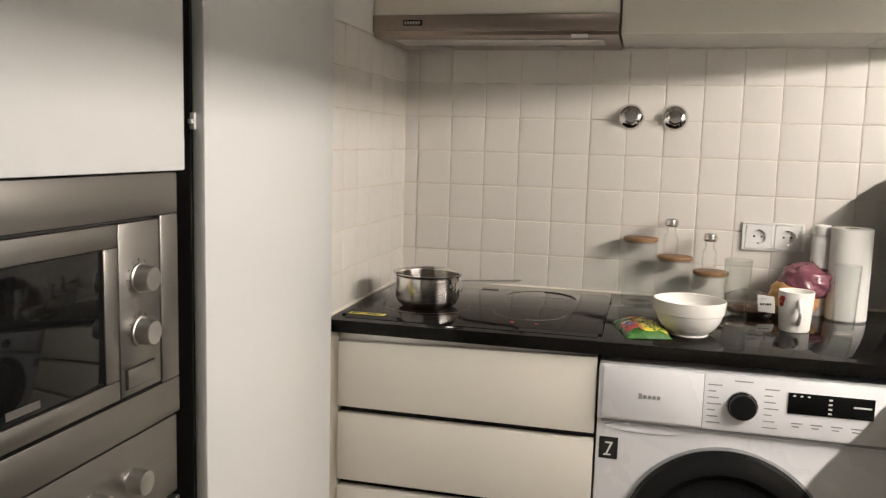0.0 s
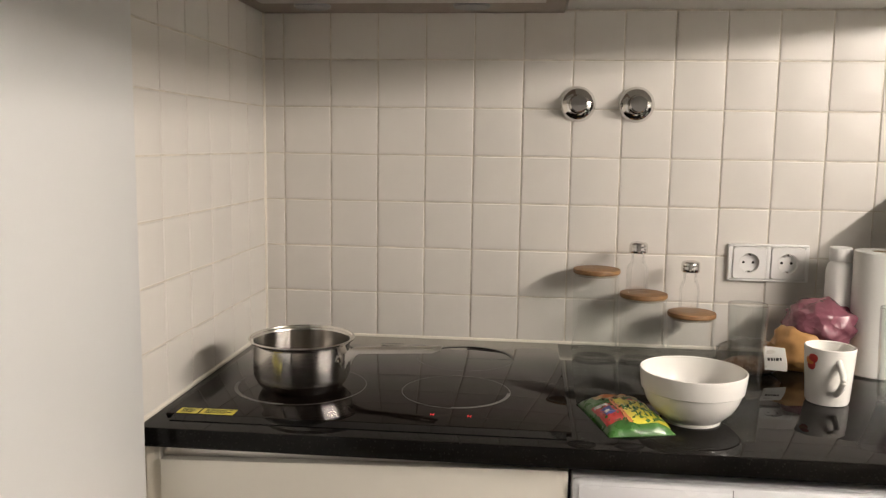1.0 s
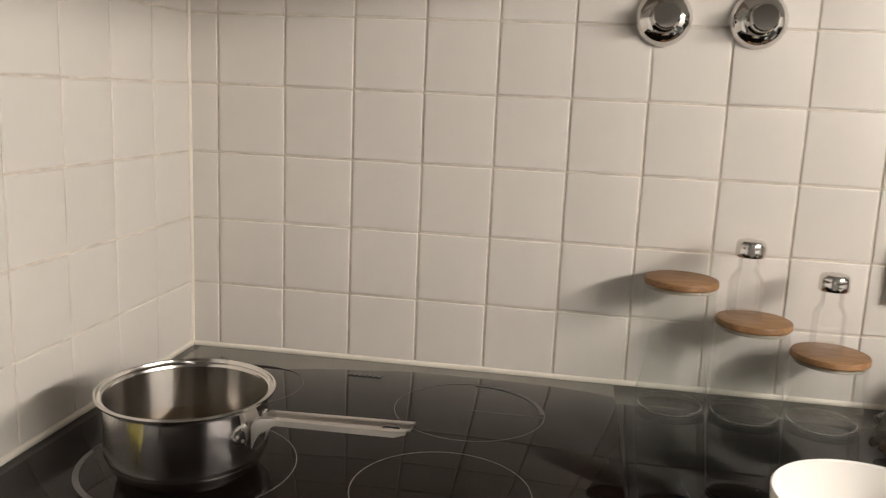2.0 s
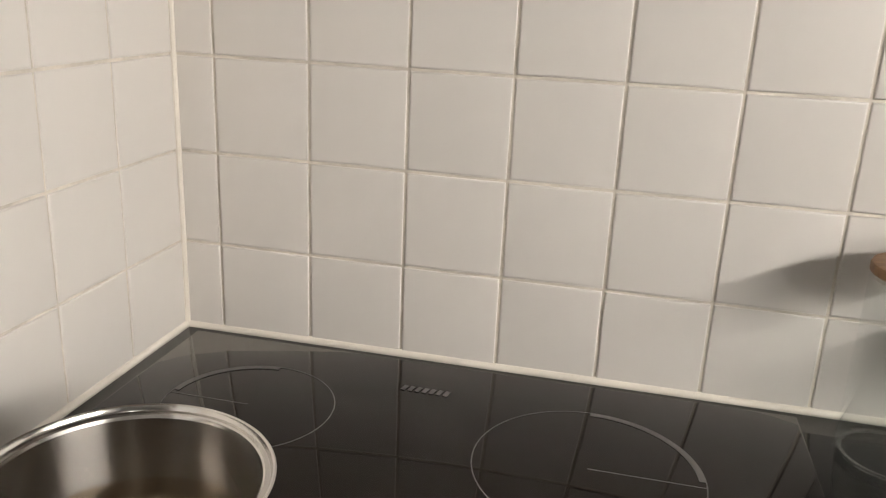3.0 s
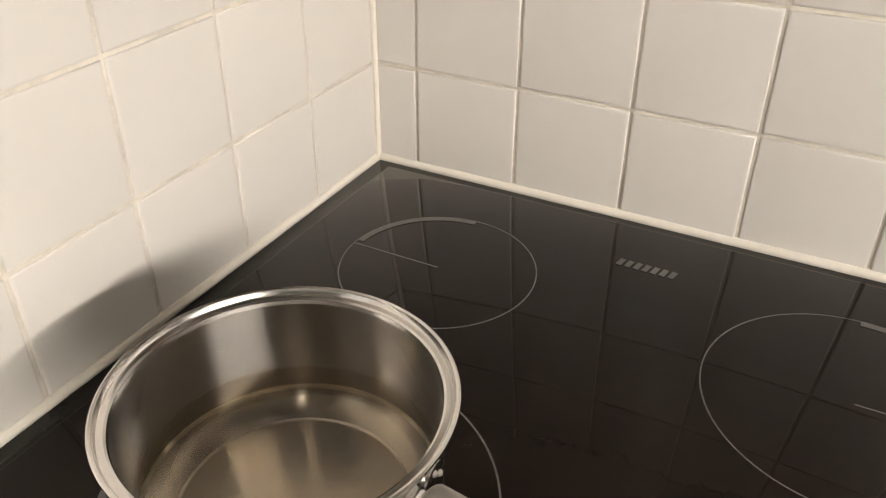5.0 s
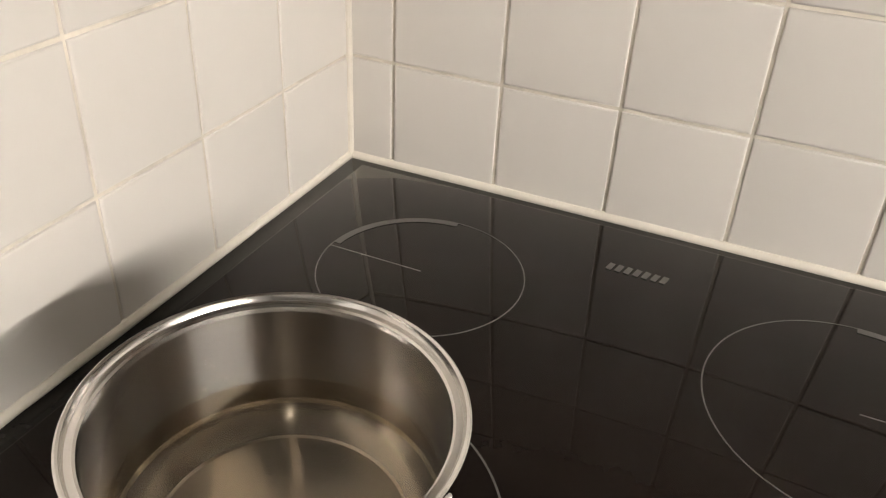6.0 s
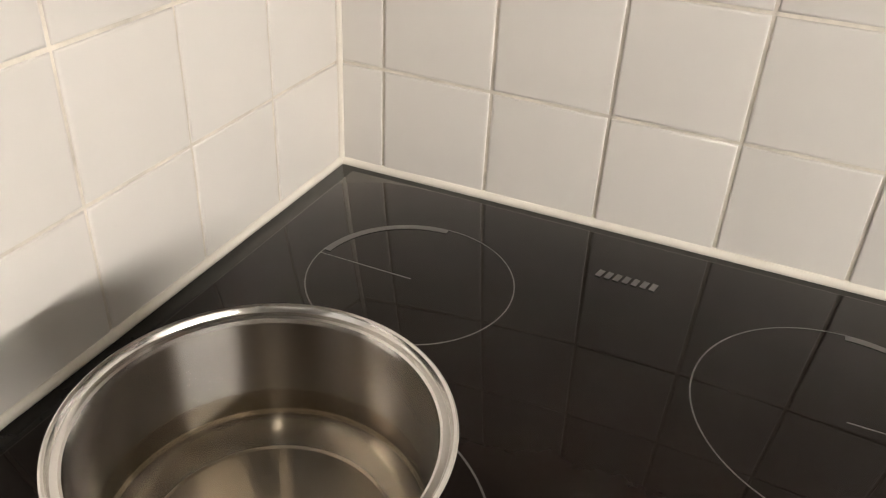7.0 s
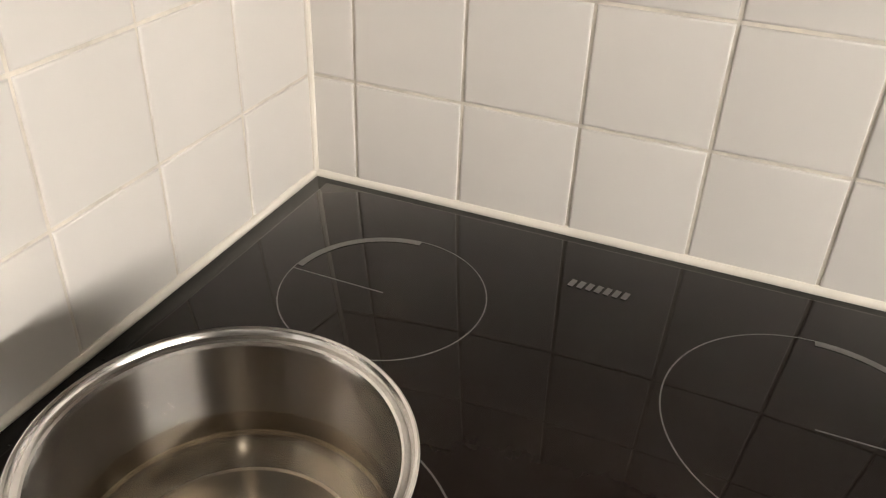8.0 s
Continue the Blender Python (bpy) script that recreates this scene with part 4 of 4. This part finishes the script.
for z in (1.111, 1.034):
    k = part("knob", moved(bm_lathe([(0.0215, 0.0), (0.0215, 0.003), (0.019, 0.004), (0.018, 0.022), (0.0165, 0.0245), (0.0, 0.025)], 40), Matrix.Translation((FX, -1.347 - oy, z - oz)) @ pose(0, 0, 0, 0, 90, 0)), ALU, mw, "round satin metal knob")
    for j in range(9):
        a = radians(-30 + 30 * j)
        part("scale_mark", moved(bm_box(0, -0.0006, -0.002, 0.0004, 0.0006, 0.002), Matrix.Translation((FX, -1.347 - oy + 0.0265 * math.cos(a), z - oz + 0.0265 * math.sin(a))) @ pose(0, 0, 0, 90 - math.degrees(a), 0, 0)), DARK, k)
part("open_button", bm_box(FX, -1.381 - oy, 0.9585 - oz, FX + 0.004, -1.316 - oy, 0.985 - oz, 0.001), STEEL_F, mw)
# dark plate painted as the shade round the button
part("button_gap_shade", bm_box(FX - 0.001, -1.383 - oy, 0.9565 - oz, FX + 0.0006, -1.314 - oy, 0.987 - oz), DARK, mw)

ov = thing("oven", "built-in stainless steel oven below the microwave", "oven", -0.25, -1.54, 0.27)
oz = 0.27
part("case", bm_box(-0.55 - ox, -1.81 - oy, 0.0, -0.012 - ox, -1.28 - oy, 0.59), DARK, ov)
part("control_panel", bm_box(-0.011 - ox, YL - oy, 0.755 - oz, 0.012 - ox, YR - 0.004 - oy, 0.880 - oz, 0.002), STEEL_F, ov)
part("door", bm_box(-0.011 - ox, YL - oy, 0.272 - oz, 0.016 - ox, YR - 0.004 - oy, 0.748 - oz, 0.003), STEEL_F, ov)
part("window", bm_box(0.0162 - ox, -1.76 - oy, 0.36 - oz, 0.018 - ox, -1.33 - oy, 0.64 - oz, 0.001), BLACK_G, ov)
part("handle", bm_tube([(0.055 - ox, -1.80 - oy, 0.70 - oz), (0.055 - ox, -1.29 - oy, 0.70 - oz)], 0.009, 14), ALU, ov)
for y in (-1.79, -1.30):
    part("handle_post", bm_tube([(0.0155 - ox, y - oy, 0.70 - oz), (0.054 - ox, y - oy, 0.7001 - oz)], 0.006, 12), ALU, ov)
for y in (-1.36, -1.45, -1.64, -1.73):
    part("knob", moved(bm_lathe([(0.02, 0.0), (0.0185, 0.003), (0.0175, 0.022), (0.0, 0.024)], 32), Matrix.Translation((0.012 - ox, y - oy, 0.815 - oz)) @ pose(0, 0, 0, 0, 90, 0)), ALU, ov)

# ---- wall units and cooker hood on the back wall ----
def wall_unit(x0, x1, z0, label, door_z0=None):
    w = thing("wall_unit", label, "cabinet", (x0 + x1) / 2, -0.15, z0, group="wall units")
    cx = (x0 + x1) / 2
    part("body", bm_box(x0 - cx + 0.001, -0.131, 0.0, x1 - cx - 0.001, 0.148, 2.25 - z0), CARC, w)
    part("door", bm_box(x0 - cx + 0.0015, -0.153, 0.0 if door_z0 is None else door_z0, x1 - cx - 0.0015, -0.1325, 2.25 - z0, 0.0018), FRONT, w)
    return w


wall_unit(0.003, 0.622, 1.632, "cream wall unit above the cooker hood")
wall_unit(0.625, 1.225, CAB_Z, "cream wall unit with one closed door")
wall_unit(1.228, 1.515, CAB_Z, "narrow cream wall unit in the corner")

hd = thing("cooker_hood", "slim brown-grey steel pull-out cooker hood", "cooker hood", 0.3125, -0.15, 1.578)
hw = 0.3085
bm = bmesh.new()
sec = [(0.146, 0.052), (-0.152, 0.052), (-0.152, 0.014), (-0.143, 0.004), (-0.120, 0.0), (0.146, 0.0)]
ends = [[bm.verts.new((s * hw, y, z)) for y, z in sec] for s in (-1, 1)]
for k in range(6):
    bm.faces.new((ends[0][k], ends[0][(k + 1) % 6], ends[1][(k + 1) % 6], ends[1][k]))
bm.faces.new(ends[0][::-1])
bm.faces.new(ends[1])
bmesh.ops.recalc_face_normals(bm, faces=bm.faces[:])
part("housing", bm, HOODM, hd)
part("front_strip", bm_box(-hw, -0.160, 0.012, hw, -0.1525, 0.0525, 0.002), HOODM, hd)
# dark sheet in place of the shade between hood and wall unit
part("top_gap_shade", bm_box(-hw + 0.004, -0.148, 0.0521, hw - 0.004, 0.14, 0.0535), DARK, hd)
part("brand_plate", bm_box(-0.228, -0.1612, 0.026, -0.178, -0.1602, 0.040, 0.0003), BLACK_P, hd)
for k in range(6):
    part("brand_bar", bm_box(-0.224 + 0.0072 * k, -0.1617, 0.029, -0.2195 + 0.0072 * k, -0.1612, 0.037), ALU, hd)
part("slide_switch", bm_box(0.195, -0.150, -0.0008, 0.235, -0.128, 0.006, 0.001), WHITE_P, hd)
for x in (-0.18, 0.13):
    part("lamp_cover", moved(bm_lathe([(0.036, 0.0), (0.034, -0.005), (0.0, -0.006)], 40), Matrix.Translation((x, 0.05, -0.0001))), GREY_P, hd)
part("filter", bm_box(-0.27, -0.10, -0.003, 0.27, 0.012, -0.0003, 0.001), ALU, hd)

# ---- east side: base units, wall units with the tube lamp under them ----
for k in range(3):
    y1 = -DEPTH - 0.002 - 0.595 * k
    b = thing("base_unit", "cream base unit with one closed door", "cabinet", 1.56, y1 - 0.297, 0.0, group="base units on the east side")
    part("body", bm_box(-0.27, -0.295, 0.10, 0.30, 0.295, 0.862), CARC, b)
    part("door", bm_box(-0.292, -0.294, 0.11, -0.2705, 0.294, 0.855, 0.0018), FRONT, b)
    part("plinth", bm_box(-0.24, -0.295, 0.0, -0.225, 0.295, 0.10), DARK, b)
for k in range(3):
    y1 = -0.325 - 0.65 * k
    w = thing("wall_unit", "cream wall unit over the east worktop", "cabinet", 1.70, y1 - 0.325, 1.63, group="wall units on the east side")
    part("body", bm_box(-0.148, -0.324, 0.0, 0.168, 0.324, 0.62), CARC, w)
    part("door", bm_box(-0.170, -0.323, -0.045, -0.150, 0.323, 0.62, 0.0018), FRONT, w)
lamp = thing("tube_lamp", "slim white tube lamp under the wall units, lit", "lamp", 1.735, -1.20, 1.63)
part("housing", bm_box(-0.022, -0.66, -0.012, 0.022, 0.66, -0.0005, 0.003), WHITE_P, lamp)
part("tube", bm_tube([(0, -0.62, -0.0215), (0, 0.0, -0.0215), (0, 0.62, -0.0215)], 0.007, 14), TUBE, lamp, "glowing warm white tube")
for y in (-0.632, 0.632):
    part("end_cap", bm_box(-0.011, y - 0.010, -0.031, 0.011, y + 0.010, -0.0125, 0.002), WHITE_P, lamp)


spot = thing("ceiling_spot", "small round ceiling spotlight, lit dimly", "lamp", 0.80, -1.80, CEIL)
part("bezel", bm_lathe([(0.030, -0.001), (0.046, -0.001), (0.047, -0.004), (0.043, -0.008), (0.031, -0.006), (0.030, -0.001)], 40), CHROME, spot)
part("bulb", bm_lathe([(0.0, -0.006), (0.02, -0.005), (0.0295, -0.001)], 32), SPOT, spot, "glowing round bulb face")

# ---- wall tiles, one by one ----
def tile_mesh(w, h):
    """A slightly pillowed tile, w by h, 7 mm thick, facing -y."""
    bm = bmesh.new()
    levels = [(0.0, 0.0), (0.0, -0.0064), (0.0006, -0.0072), (0.0022, -0.0075)]
    rings = []
    for inset, y in levels:
        a, b = w / 2 - inset, h / 2 - inset
        rings.append([bm.verts.new(p) for p in ((-a, y, -b), (a, y, -b), (a, y, b), (-a, y, b))])
    for p, q in zip(rings, rings[1:]):
        for i in range(4):
            bm.faces.new((p[i], p[(i + 1) % 4], q[(i + 1) % 4], q[i]))
    bm.faces.new(rings[-1])
    bmesh.ops.recalc_face_normals(bm, faces=bm.faces[:])
    for f in bm.faces:
        f.smooth = True
    for e in bm.edges:
        e.smooth = e.calc_face_angle(0) < 0.9
    me = bpy.data.meshes.new("tile")
    bm.to_mesh(me)
    bm.free()
    me.materials.append(TILE)
    return me


GAP = 0.0030
cache = {}
rows_z = [(TOP, TILE_Z0)] + [(TILE_Z0 + TILE_PZ * k, TILE_Z0 + TILE_PZ * (k + 1)) for k in range(6)]
rows_z.append((rows_z[-1][1], CAB_Z - 0.002)) if rows_z[-1][1] < CAB_Z - 0.02 else None
rng = random.Random(4)


def lay(parent, a0, a1, z0, z1, west):
    w, h = a1 - a0 - GAP, z1 - z0 - GAP
    key = (round(w, 4), round(h, 4))
    if key not in cache:
        cache[key] = tile_mesh(*key)
    ob = new("tile", cache[key])
    ob.parent = parent
    c, z = (a0 + a1) / 2, (z0 + z1) / 2
    jig = pose(0, rng.uniform(-0.0004, 0.0004), 0, rng.uniform(-0.25, 0.25), rng.uniform(-0.12, 0.12), rng.uniform(-0.25, 0.25))
    base = pose(-0.008, -c, z, 0, 0, 90) if west else pose(c, 0.0078, z)
    ob.matrix_basis = base @ jig
    return ob


xs = [0.0] + [TILE_X0 + TILE_P * k for k in range(19)]
for z0, z1 in rows_z:
    for a0, a1 in zip(xs, xs[1:]):
        if a0 < EAST - 0.03:
            lay(wall_n, a0, min(a1, EAST), z0, z1, False)
ys = [0.0, 0.0999] + [0.0999 + 0.0985 * k for k in range(1, 6)]
ys[-1] = min(ys[-1], 0.612)
for z0, z1 in rows_z:
    for a0, a1 in zip(ys, ys[1:]):
        lay(wall_w, a0, a1, z0, z1, True)
